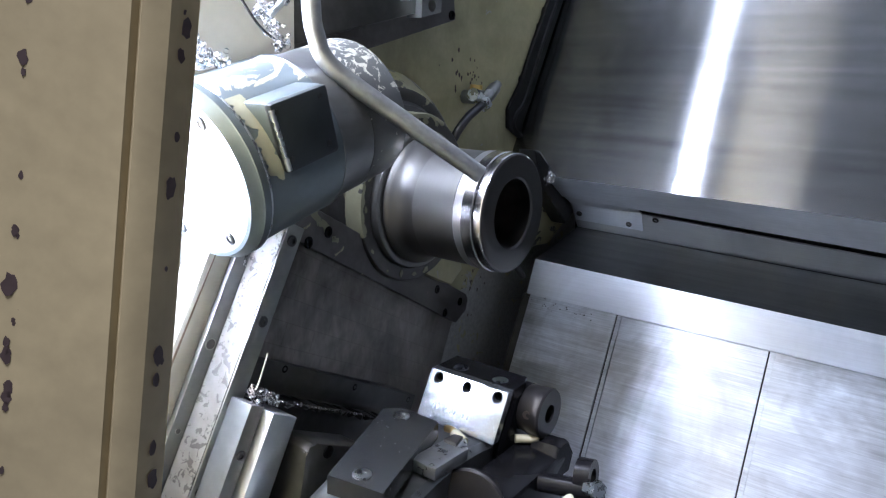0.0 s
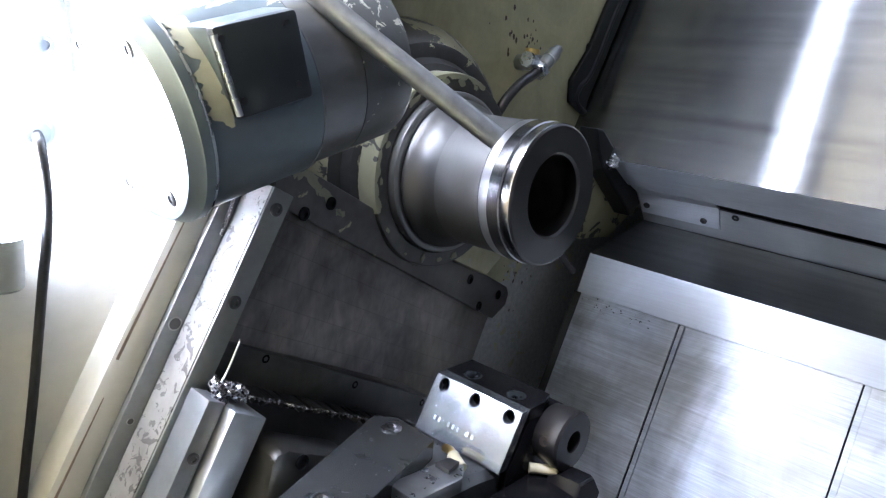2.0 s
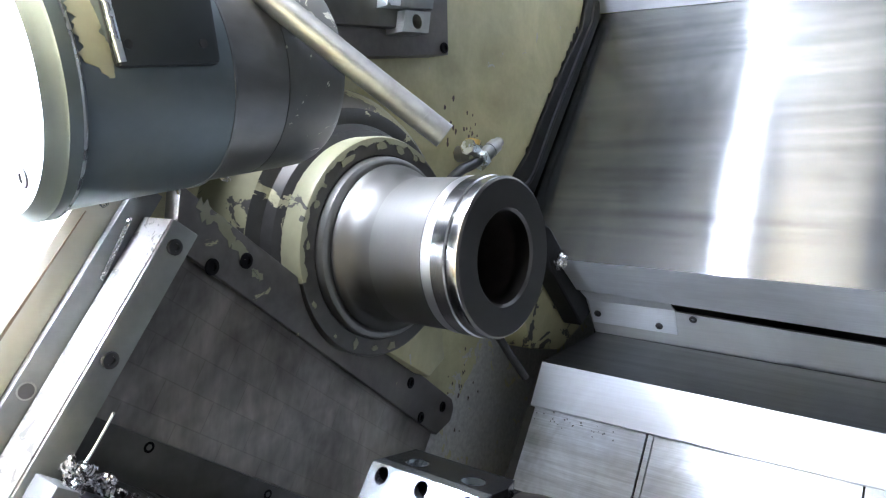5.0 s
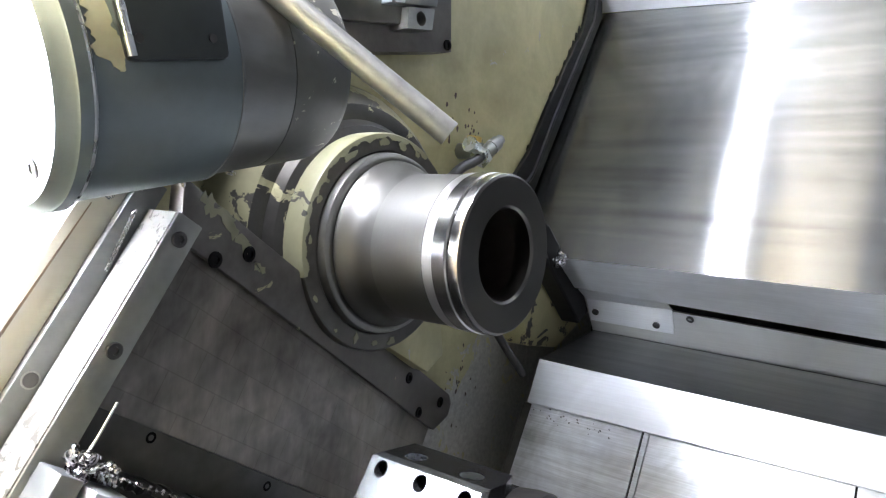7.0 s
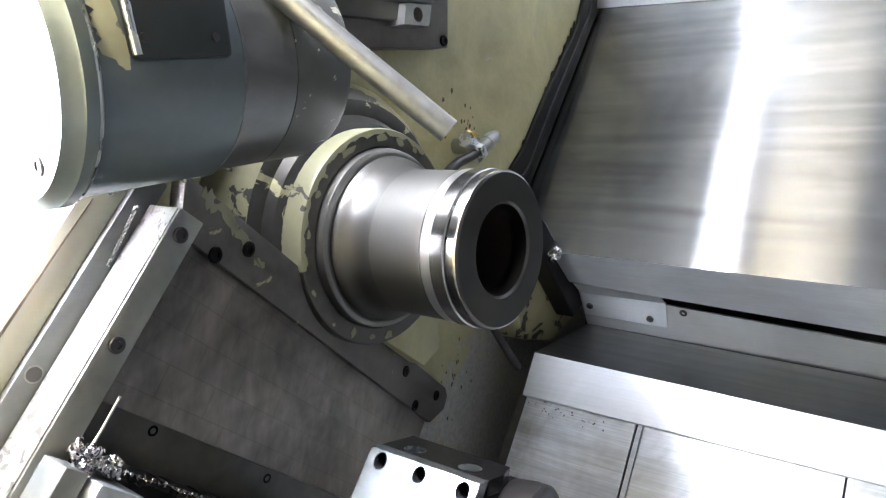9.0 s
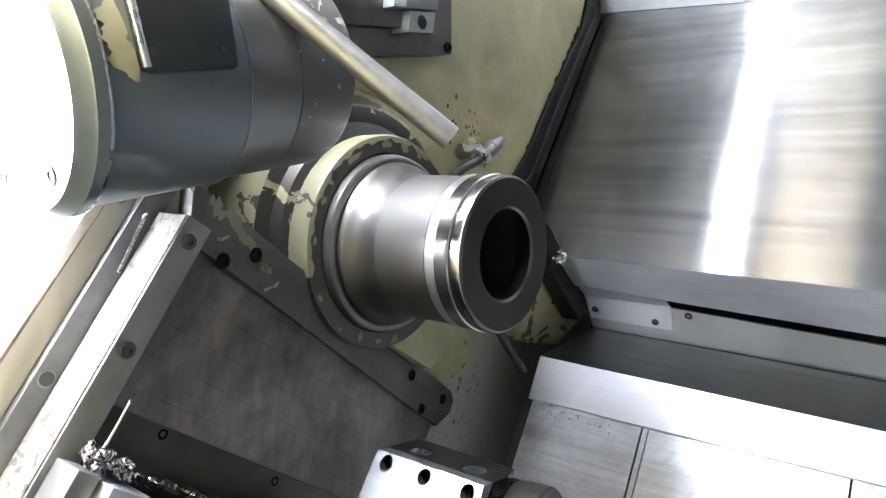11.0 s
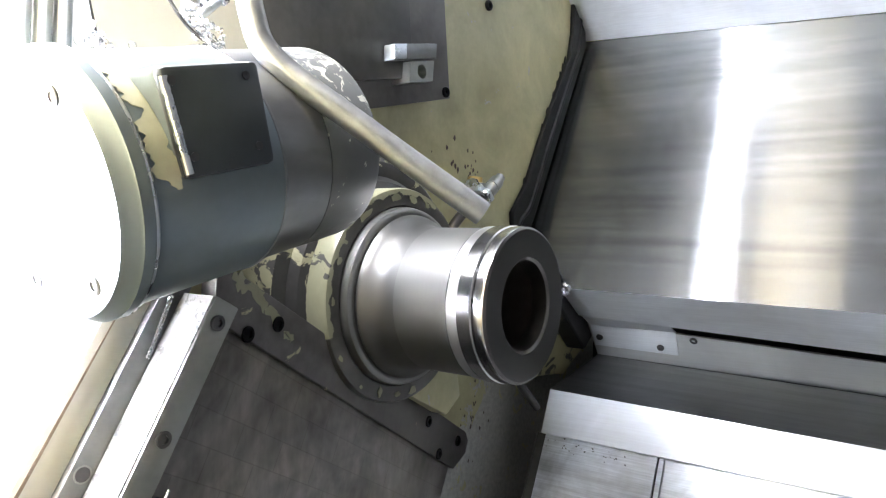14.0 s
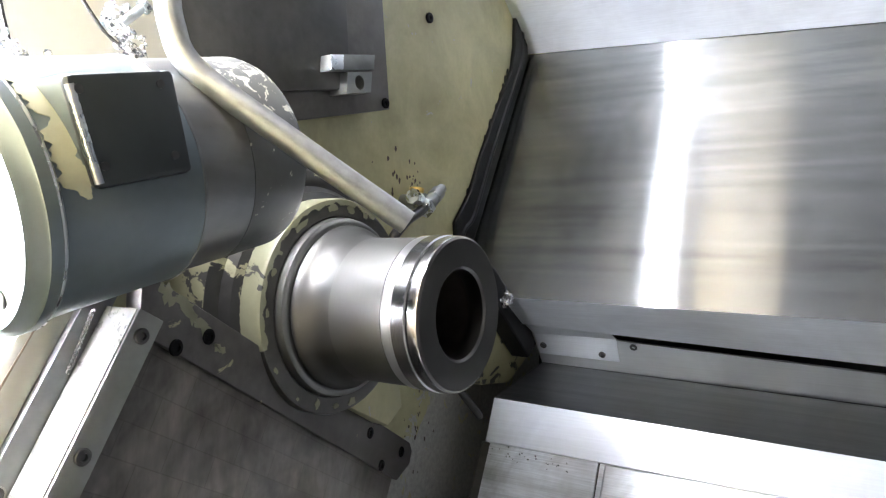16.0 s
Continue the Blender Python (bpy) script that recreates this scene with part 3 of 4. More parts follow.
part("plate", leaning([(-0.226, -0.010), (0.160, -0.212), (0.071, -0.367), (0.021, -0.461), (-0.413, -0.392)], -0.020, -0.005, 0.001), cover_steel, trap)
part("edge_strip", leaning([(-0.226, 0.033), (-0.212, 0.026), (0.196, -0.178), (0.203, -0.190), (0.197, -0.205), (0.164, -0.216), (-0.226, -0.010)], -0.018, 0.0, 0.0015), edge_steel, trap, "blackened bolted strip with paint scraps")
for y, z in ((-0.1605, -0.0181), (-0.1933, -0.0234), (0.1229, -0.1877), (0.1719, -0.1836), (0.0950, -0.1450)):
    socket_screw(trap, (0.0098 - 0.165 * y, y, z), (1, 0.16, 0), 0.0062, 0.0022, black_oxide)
rnd = random.Random(41)
for y, z, ly, lz in ((-0.186, 0.007, 0.030, 0.012), (-0.167, -0.010, 0.026, 0.011), (-0.148, -0.029, 0.017, 0.008), (-0.203, 0.016, 0.018, 0.014), (-0.178, -0.001, 0.012, 0.012)):
    pts = [(y + ly * 0.5 * math.cos(2 * math.pi * i / 17) * rnd.uniform(0.35, 1.2), z + lz * 0.6 * math.sin(2 * math.pi * i / 17) * rnd.uniform(0.35, 1.2) - 0.4 * ly * 0.5 * math.cos(2 * math.pi * i / 17)) for i in range(17)]
    part("paint_scrap", leaning(pts, -0.0004, 0.0003), paint_plain, trap, "scrap of cream paint")

# ---- guide block on the slanted side ----
rail = thing("guide_block", "grey machined guide strip with scraped chipped edge and socket screws", "guide strip", (0.03, -0.3, -0.2))


def strip(x0, x1, u0, u1, w0, w1, bev=0.001):
    return prism([slant(x0, u0, w0), slant(x0, u0, w1), slant(x0, u1, w1), slant(x0, u1, w0)], (x1 - x0, 0, 0), bev)


part("strip", strip(0.034, 0.070, -0.75, -0.103, -0.2185, -0.198), strip_steel, rail)
part("scraped_edge", prism([slant(0.036, -0.75, -0.2205), slant(0.0685, -0.75, -0.2197), slant(0.0685, -0.75, -0.2186), slant(0.036, -0.75, -0.2186)], slant(0, 0.646, 0), 0.0003), chipped_edge, rail, "scraped paint-chipped side")
part("lower_strip", strip(WALL, 0.0355, -0.75, -0.085, -0.2352, -0.2160), strip_dark, rail, "grey lower strip")
pale = part("side_strip", strip(WALL, 0.030, -0.75, -0.080, -0.2600, -0.2354), white_sheet, rail, "pale painted edge")
part("rust_streak", prism([slant(0.0301, -0.120, -0.2528), slant(0.0301, -0.120, -0.2520), slant(0.0301, -0.270, -0.2545), slant(0.0301, -0.270, -0.2570)], (0.0004, 0, 0)), rust, pale, "thin rust streak")
part("rust_streak", prism([slant(0.0301, -0.300, -0.2530), slant(0.0301, -0.300, -0.2522), slant(0.0301, -0.430, -0.2530), slant(0.0301, -0.430, -0.2560)], (0.0004, 0, 0)), rust, pale, "thin rust streak")
for k in range(6):
    socket_screw(rail, slant(0.0695, -0.1186 - 0.079 * k, -0.209), (1, 0, 0), 0.0054, 0.0026, screw_steel)
# Flat discs: the dark inside these holes is only their colour.
for u, w, r in ((-0.2315, -0.2270, 0.0048), (-0.3129, -0.2270, 0.0025), (-0.392, -0.2270, 0.0052)):
    part("hole_ring", lathe([(0, r * 1.2), (0.0005, r * 1.2), (0.0007, r), (0.0002, r * 0.98)], slant(0.0354, u, w), (1, 0, 0), 24), strip_steel, rail, "lighter ring round the hole")
    part("bolt_hole", lathe([(0, r), (0.0003, r * 0.98), (0.0003, 0)], slant(0.0354, u, w), (1, 0, 0), 24), screw_steel, rail, "flat dark disc for a bolt hole")
coil = [slant(0.0385 + 0.0022 * math.cos(k * 1.05), -0.112 - 0.00052 * k + 0.0022 * math.sin(k * 1.05), -0.2290 + 0.00006 * k) for k in range(78)]
tagged(part("swarf_curl", tube(coil, 0.00055, 5, 0.0, 2), swarf_steel), "long bright coil of swarf on the guide strip", "swarf", "", "stuff")

# ---- motor housing ----
AX, BV = Vector((0, 0.9598, 0.2808)), Vector((0, -0.2808, 0.9598))
CM = Vector((0.1044, -0.2868, 0.0869))


def mot(x, s, v):
    return Vector((x, CM.y, CM.z)) + AX * s + BV * v


motor = thing("motor_housing", "grey cast cylinder housing with peeling cream patches, bolted pale end", "housing", CM)
part("housing_body", lathe([(-0.066, 0.0), (-0.066, 0.0655), (-0.060, 0.0665), (0.012, 0.0662), (0.0138, 0.0645), (0.0142, 0.06)], CM, AX), gunmetal_peel, motor)
part("rim", lathe([(-0.0832, 0.0612), (-0.0832, 0.0645), (-0.0815, 0.0655), (-0.0755, 0.0685), (-0.0745, 0.0697), (-0.0685, 0.0697)], CM, AX), gunmetal, motor, "grey painted rim")
part("rim_edge", lathe([(-0.0685, 0.0698), (-0.0675, 0.0700), (-0.0662, 0.0688), (-0.0655, 0.060)], CM, AX), bright_steel, motor, "worn bright rim edge")
part("seam_ring", lathe([(0.0118, 0.0655), (0.0122, 0.0668), (0.0136, 0.0668), (0.0142, 0.0645)], CM, AX), rim_steel, motor, "worn bright seam ring")
part("rear_section", lathe([(0.0142, 0.062), (0.0150, 0.0640), (0.050, 0.0640), (0.0505, 0.0632), (0.0505, 0.055)], CM, AX), worn_grey, motor, "worn bare rear ring")
part("rear_section", lathe([(0.0507, 0.055), (0.0507, 0.0640), (0.090, 0.0640), (0.0945, 0.0625), (0.0965, 0.058), (0.0965, 0)], CM, AX), speckled, motor, "grey end with speckled cream paint")
part("end_disc", lathe([(-0.0700, 0.0), (-0.0835, 0.0), (-0.0835, 0.0610), (-0.0830, 0.0616), (-0.0700, 0.0616)], CM, AX), disc_paint, motor, "pale end disc with bolts")
for d in ((0.132, -0.353, 0.020), (0.137, -0.381, 0.104), (0.072, -0.353, 0.020), (0.067, -0.381, 0.104)):
    v = Vector(d) - CM
    p = Vector((d[0], CM.y, CM.z)) + AX * -0.0830 + BV * v.dot(BV)
    socket_screw(motor, p, -AX, 0.0052, 0.0016, screw_steel)
# Assumed foot, added to keep lamp light off the headstock boss.
part("mounting_foot", prism([mot(-0.0015, -0.058, -0.048), mot(-0.0015, -0.058, 0.050), mot(-0.0015, 0.092, 0.050), mot(-0.0015, 0.092, -0.048)], (0.085, 0, 0), 0.003), gunmetal, motor, "cast foot against the sheet, added to shade the boss")
boss_pts = [mot(0.110, -0.0545, 0.0505), mot(0.110, 0.002, 0.0505), mot(0.110, 0.002, -0.0025), mot(0.110, -0.0510, -0.0025)]
part("terminal_boss", prism(boss_pts, (0.0625, 0, 0), 0.0035), gunmetal, motor, "raised square boss")
pl = [mot(0.1690, -0.0545, 0.0500), mot(0.1690, 0.0015, 0.0500), mot(0.1690, 0.0015, -0.002), mot(0.1690, -0.0510, -0.002)]
cover = part("inspection_plate", prism(pl, (0.0085, 0, 0), 0.0032), plate_black, motor, "flat dark cover plate with bright edge")
# Bright bead added for the plate edge that the lamp lights.
part("lit_edge_bead", tube([mot(0.1758, -0.0527, 0.0455), mot(0.1758, -0.0510, 0.022), mot(0.1758, -0.0493, 0.0005)], 0.0022, 12), bright_steel, cover, "bright bead for the lamp-lit plate edge")
for s, v in ((-0.050, 0.043), (-0.008, 0.043), (-0.046, 0.008), (-0.008, 0.008)):
    part("plate_screw", lathe([(0, 0.0022), (0.0006, 0.0022), (0.0006, 0.0012), (0.0002, 0)], mot(0.1774, s, v), (1, 0, 0), 16), screw_steel, cover)
patch = bmesh.new()
rnd = random.Random(51)
prev = None
for k in range(121):
    deg = -5 + 60 * k / 120
    a = radians(deg)
    wob = 0.0012 * math.sin(k * 0.31) + 0.0008 * math.sin(k * 0.83 + 1) + rnd.uniform(-0.0003, 0.0003)
    s0 = -0.0640 + wob + 0.0055 * math.exp(-((deg - 29) / 4.0) ** 2) + 0.0095 * max(0, (3 - deg) / 8)
    s1 = -0.0500 + 0.8 * wob * math.cos(k * 0.2) - 0.0030 * math.exp(-((deg - 12) / 5.0) ** 2) - 0.0022 * max(0, (3 - deg) / 8)
    row = [patch.verts.new(Vector((CM.x + 0.06695 * math.cos(a), CM.y, CM.z)) + BV * 0.06695 * math.sin(a) + AX * (s0 + (s1 - s0) * i / 3)) for i in range(4)]
    if prev:
        for i in range(3):
            patch.faces.new((prev[i], prev[i + 1], row[i + 1], row[i]))
    prev = row
thick = bmesh.ops.extrude_face_region(patch, geom=list(patch.faces))["geom"]
for v in thick:
    if isinstance(v, bmesh.types.BMVert):
        c = CM + AX * (v.co - CM).dot(AX)
        v.co = c + (v.co - c) * (0.06650 / 0.06695)
part("paint_patch", patch, paint_grey, motor, "ragged patch of old cream paint")
swarf("swarf_heap", [mot(0.05, -0.01, 0.068), mot(0.055, -0.012, 0.075), mot(0.06, -0.002, 0.066)], "small heap of swarf on the housing", 34, 0.006, 0.004, 0.0005, 5)
swarf("swarf_heap", [mot(0.085, 0.045, 0.070), mot(0.07, 0.050, 0.082), mot(0.06, 0.055, 0.095)], "small heap of swarf behind the coolant tube", 22, 0.006, 0.004, 0.0005, 6)
swarf("swarf_crumbs", [mot(0.06, -0.03 + 0.02 * k, -0.066) for k in range(6)], "fine swarf under the housing", 8, 0.005, 0.003, 0.0004, 8)
tagged(part("cable_tie", tube([mot(0.053, -0.010, 0.070), mot(0.050, -0.008, 0.10), mot(0.04, 0.0, 0.16)], 0.0012, 8), rubber), "thin black cable tie standing in swarf", "cable tie")
tagged(part("cable_tie", tube([mot(0.085, 0.044, 0.070), mot(0.075, 0.036, 0.085), mot(0.07, 0.025, 0.115)], 0.0012, 8), rubber), "thin black cable tie standing in swarf", "cable tie")
tagged(part("small_bolt", lathe([(0, 0), (0, 0.003), (0.018, 0.003), (0.018, 0.005), (0.022, 0.005), (0.022, 0)], mot(0.07, 0.052, 0.090), (0.2, 0.6, 0.7), 12), bright_steel), "small bright bolt lying in swarf", "bolt")
for k in range(3):
    y = -0.318 - 0.012 * k
    tagged(part("conduit", tube([(0.008, y, 0.10), (0.008, y, 0.3), (0.008, y, 0.60)], 0.0055, 14), strip_steel), "grey conduit clipped to the side sheet", "conduit", "conduits on the sheet")

# ---- coolant tube ----
cool = thing("coolant_tube", "dull galvanised bent coolant tube pointing at the spindle", "coolant tube", (0.10, -0.262, 0.55))
part("pipe", tube([(0.10, -0.262, 0.55), (0.128, -0.272, 0.26), (0.1355, -0.276, 0.200), (0.1395, -0.275, 0.172), (0.1500, -0.266, 0.147), (0.190, -0.2275, 0.1090), (0.2300, -0.1904, 0.0735)], 0.0075, 24), zinc, cool)
part("tip", tube([(0.2300, -0.1904, 0.0735), (0.2345, -0.1862, 0.0695), (0.2390, -0.1820, 0.0655)], 0.0075, 24, 0.0058), zinc, cool, "cut tube end")

# ---- coolant fitting on the wall ----
ft = thing("coolant_fitting", "steel hose fitting with brass ferrule on the wall", "pipe fitting", (WALL, 0.2, 0.12))
part("base_stud", lathe([(0, 0), (0, 0.010), (0.034, 0.010), (0.034, 0)], (WALL, 0.200, 0.123), (1, 0, 0), 20), strip_steel, ft)
part("elbow_body", lathe([(0, 0), (0, 0.0090), (0.020, 0.0095), (0.026, 0.0085), (0.026, 0)], (-0.010, 0.196, 0.114), (0, 0.80, 0.60), 24), strip_steel, ft)
part("hex_nut", lathe([(0, 0), (0, 0.0125), (0.001, 0.0135), (0.009, 0.0135), (0.010, 0.0125), (0.010, 0)], (-0.010, 0.193, 0.112), (0, 0.80, 0.60), 6), bright_steel, ft)
part("nozzle_tip", lathe([(0, 0.006), (0, 0.0095), (0.014, 0.0092), (0.018, 0.0070), (0.024, 0.0065), (0.024, 0)], (-0.010, 0.216, 0.129), (0, 0.80, 0.60), 20), strip_steel, ft)
part("ferrule", lathe([(0, 0.006), (0, 0.0095), (0.006, 0.0095), (0.006, 0.006)], (-0.026, 0.201, 0.134), (0, 0.1, 1), 20), brass, ft, "brass ferrule")
part("plug", lathe([(0, 0), (0, 0.0075), (0.010, 0.0075), (0.014, 0.010), (0.018, 0.010), (0.018, 0)], (-0.012, 0.190, 0.124), (0, -0.95, 0.15), 8), bright_steel, ft)
part("steel_pipe", tube([(-0.010, 0.194, 0.113), (-0.009, 0.180, 0.106), (-0.008, 0.158, 0.096), (-0.010, 0.138, 0.078), (-0.020, 0.130, 0.055), (-0.040, 0.128, 0.045)], 0.0062, 18), screw_steel, ft)
rnd = random.Random(61)
for k in range(46):
    if k < 26:
        y, z, r = rnd.gauss(0.205, 0.022), rnd.gauss(0.155, 0.016), rnd.uniform(0.0008, 0.0030)
    else:
        y, z, r = rnd.gauss(0.245, 0.016), rnd.gauss(-0.165, 0.028), rnd.uniform(0.0008, 0.0022)
    pts = [(y + r * 0.8 * math.cos(2 * math.pi * i / 9) * rnd.uniform(0.6, 1.2), z + r * 1.3 * math.sin(2 * math.pi * i / 9) * rnd.uniform(0.6, 1.2)) for i in range(9)]
    part("paint_chip", poly_x(pts, WALL + 0.0001, WALL + 0.0005), chip_brown, bpy.data.objects["wall_headstock"])
for y, z in ((0.2459, 0.3753),):
    w = thing("wall_screw", "small dark screw in the cream wall", "screw", (WALL, y, z))
    socket_screw(w, (WALL, y, z), (1, 0, 0), 0.007, 0.004, black_oxide)

# ---- plate on the wall ----
mount = thing("mounting_plate", "dark steel plate on the wall with a bright nut block", "plate", (WALL, 0.05, 0.3))
part("base_plate", poly_x([(-0.169, 0.140), (0.128, 0.224), (0.109, 0.345), (0.06, 0.62), (-0.169, 0.62)], WALL, -0.016, 0.001), edge_steel, mount)
part("raised_plate", poly_x([(-0.169, 0.172), (0.042, 0.2265), (0.030, 0.32), (0.0, 0.60), (-0.169, 0.60)], -0.0158, -0.002, 0.001), dark_steel, mount)


def skew(pts, x0, x1, bev=0.0008):
    return poly_x(pts, x0, x1, bev)


part("nut_block", drilled([(0.024, 0.2165), (0.0630, 0.2265), (0.0640, 0.2485), (0.0245, 0.2385)], [(0.044, 0.2325, 0.0075)], lambda a, b: (-0.0156, a, b), (0.0236, 0, 0)), strip_steel, mount, smooth=False)
part("stop_bar", skew([(-0.006, 0.232), (0.063, 0.2505), (0.063, 0.2665), (-0.006, 0.248)], -0.0019, 0.012), strip_dark, mount, "short steel stop bar")
part("stop_face", skew([(-0.0068, 0.2325), (0.012, 0.2375), (0.012, 0.2525), (-0.0068, 0.2475)], 0.0122, 0.0135, 0.0004), bright_steel, mount, "bright end of the bar")
socket_screw(mount, (-0.016, 0.118, 0.229), (1, 0, 0), 0.006, 0.003, black_oxide)

# ---- carriage with wiper ----
car = thing("slide_carriage", "dark oily slide carriage with ragged rubber wiper and bright tray", "carriage", slant(0.05, -0.35, -0.1))
part("wiper_plate", strip(0.0085, 0.056, -0.262, -0.2306, -0.1935, 0.09), dark_steel, car)
part("carriage_body", strip(0.0085, 0.062, -0.72, -0.2625, -0.1935, 0.07), dark_steel, car)
part("tray", strip(0.072, 0.111, -0.72, -0.270, -0.1975, -0.1665, 0.0015), tray_steel, car, "bright steel tray cover")
part("tray_strip", strip(0.072, 0.1, -0.72, -0.268, -0.2150, -0.2000, 0.001), strip_dark, car, "narrow grey strip with button screws")
for k in range(3):
    socket_screw(car, slant(0.0995, -0.312 - 0.045 * k, -0.2075), (1, 0, 0), 0.0045, 0.003)
for y, z in ((-0.238, -0.143), (-0.137, -0.197), (-0.04, -0.247)):
    socket_screw(car, (0.0555, y, z), (1, 0, 0), 0.004, 0.0006, black_oxide)
rnd = random.Random(4)
lip = bmesh.new()
top, bot = [], []
for k in range(61):
    w = -0.200 + 0.215 * k / 60
    x = 0.088 + rnd.uniform(-0.004, 0.003) - 0.012 * k / 60
    top.append([lip.verts.new(slant(0.04, -0.260, w)), lip.verts.new(slant(x, -0.2615 - 0.003 * rnd.random(), w))])
    bot.append([lip.verts.new(slant(0.04, -0.265, w)), lip.verts.new(slant(x - 0.001, -0.2655 - 0.003 * rnd.random(), w))])
for k in range(60):
    for a, b in ((top[k], top[k + 1]), (bot[k + 1], bot[k])):
        lip.faces.new((a[0], a[1], b[1], b[0]))
    lip.faces.new((top[k][1], bot[k][1], bot[k + 1][1], top[k + 1][1]))
part("wiper_lip", lip, rubber, car, "frayed rubber wiper lip", False)
part("housing_arm", prism([(0.085, -0.292, -0.26), (0.085, -0.2785, -0.195), (0.085, -0.2735, -0.1865), (0.085, -0.262, -0.1865), (0.085, -0.19, -0.222), (0.085, -0.17, -0.30)], (0.045, 0, 0), 0.006), dark_steel, car, "rounded housing arm")
socket_screw(car, (0.1305, -0.252, -0.2), (1, 0, 0), 0.006, 0.002, black_oxide)
tagged(part("bent_wire", tube([slant(0.078, -0.262, -0.196), slant(0.076, -0.250, -0.193), slant(0.073, -0.236, -0.191), slant(0.071, -0.224, -0.1900)], 0.0009, 8), bright_steel), "bright bent wire sliver in the swarf", "wire")
swarf("swarf_nest", [slant(0.086, -0.259, -0.206), slant(0.090, -0.262, -0.200), slant(0.092, -0.268, -0.203), slant(0.090, -0.262, -0.190), slant(0.088, -0.262, -0.180)], "tangled bright swarf caught at the wiper corner", 11, 0.0040, 0.0042, 0.0004, 9)
swarf("swarf_fringe", [slant(0.0885 - 0.00035 * k, -0.2625, -0.178 + 0.0055 * k) for k in range(30)], "ragged line of fine swarf along the wiper lip", 7, 0.0010, 0.0010, 0.00018, 31)

# ---- turret and tools ----
tur = thing("turret", "dark steel tool turret disc with oily rim", "turret", (0.2, -0.2, -0.6))
part("turret_disc", lathe([(0.150, 0.0), (0.150, 0.236), (0.160, 0.247), (0.166, 0.2495), (0.240, 0.2495), (0.246, 0.244), (0.246, 0.0)], (0, -0.20, -0.4365), seg=160), turret_steel, tur)
part("hub", lathe([(0.2462, 0.0), (0.2462, 0.11), (0.262, 0.11), (0.266, 0.105), (0.266, 0.0)], (0, -0.20, -0.4365)), dark_steel, tur)

blk = thing("tool_block", "black tool block with bright scuffed face and bolt holes", "tool holder", (0.205, -0.11, -0.2))
FX0, FX1, FZ0, FZ1 = 0.1605, 0.2520, -0.1895, -0.1450
part("block_body", prism([(FX0, -0.1230, -0.1560), (FX0, -0.0740, -0.1560), (FX0, -0.0740, -0.2150), (FX0, -0.1470, -0.2150), (FX0, -0.1460, -0.1925)], (FX1 - FX0, 0, 0), 0.0008), black_oxide, blk)
lean_face = lambda a, b: (a, -0.1340 - 0.52 * (FZ1 - b), b)
part("front_face", drilled([(FX0, FZ0), (FX1, FZ0), (FX1, FZ1), (FX0, FZ1)], [(0.1720, -0.1515, 0.0054), (0.2065, -0.1515, 0.0054), (0.2420, -0.1515, 0.0054)],
                           lean_face, (0, 0.0100, 0)), block_face, blk, "bright scuffed front face", False)
part("top_plate", drilled([(FX0, -0.1238), (FX1, -0.1238), (FX1, -0.1060), (0.246, -0.0890), (FX0, -0.0890)], [(0.182, -0.1125, 0.0082), (0.2295, -0.1125, 0.0082)],
                          lambda a, b: (a, b, -0.1558), (0, 0, 0.0108)), black_oxide, blk, "black top with counterbores", False)
for x in (0.182, 0.2295):
    part("counterbore", lathe([(-0.0100, 0.0081), (-0.0002, 0.0081), (-0.0002, 0.0074), (-0.0095, 0.0074)], (x, -0.1125, -0.1450), (0, 0, 1), 24), bright_steel, blk, "bright counterbore")
for x in (0.1720, 0.2065, 0.2420):
    part("hole_liner", lathe([(0.0050, 0.0052), (0.0005, 0.0052), (0.0005, 0.0028), (0.0002, 0.0026), (0.0002, 0)], (x, -0.1285, -0.1515), (0, -1, 0), 20), hole_shade_black, blk)
part("bush", lathe([(0.2522, 0.0), (0.2522, 0.0235), (0.2660, 0.0255), (0.2745, 0.0255), (0.2765, 0.0240), (0.2765, 0.0095), (0.2660, 0.0090), (0.2660, 0)], (0, -0.0930, -0.1740), seg=64), bush_steel, blk, "dark round bush")
part("bush_hole", lathe([(0, 0.0042), (0.0006, 0.0042), (0.0006, 0.003), (0.0002, 0)], (0.2640, -0.1175, -0.1700), (0, -1, 0.15), 16), bore_dark, blk)
rnd = random.Random(11)
for row, z, n in ((0, -0.1775, 9),):
    for k in range(n):
        x = 0.1745 + 0.0052 * k
        if k not in (2, 6):
            part("stamped_bar", prism([lean_face(x, z), lean_face(x + 0.0022, z), lean_face(x + 0.0022, z + 0.0034), lean_face(x, z + 0.0034)], (0, -0.00015, 0)), disc_paint, blk, "stamped mark")
part("nozzle", lathe([(0, 0.003), (0.004, 0.003), (0.006, 0.0075), (0.014, 0.0065), (0.016, 0.0)], (0.1605, -0.118, -0.1800), (-1, -0.15, -0.1), 14), nylon, blk, "yellowed nylon nozzle")
part("nozzle", tube([(0.2535, -0.118, -0.1985), (0.258, -0.114, -0.1985), (0.266, -0.109, -0.198), (0.2735, -0.106, -0.196)], 0.0042, 14), nylon, blk, "yellowed nylon nozzle")

clamp = thing("clamp_plate", "black steel clamp plate with two socket screws", "clamp", (0.21, -0.25, -0.19))
cp = [(0.1500, -0.1960), (0.1640, -0.1830), (0.2080, -0.1850), (0.2450, -0.3060), (0.1940, -0.3150)]
part("plate", drilled(cp, [], lambda a, b: (a, b, -0.1865), (0, 0, 0.0165)), clamp_steel, clamp, "", False)
for x, y in ((0.1745, -0.1985), (0.2150, -0.2970)):
    socket_screw(clamp, (x, y, -0.1702), (0, 0, 1), 0.0078, 0.0022, bright_dark)

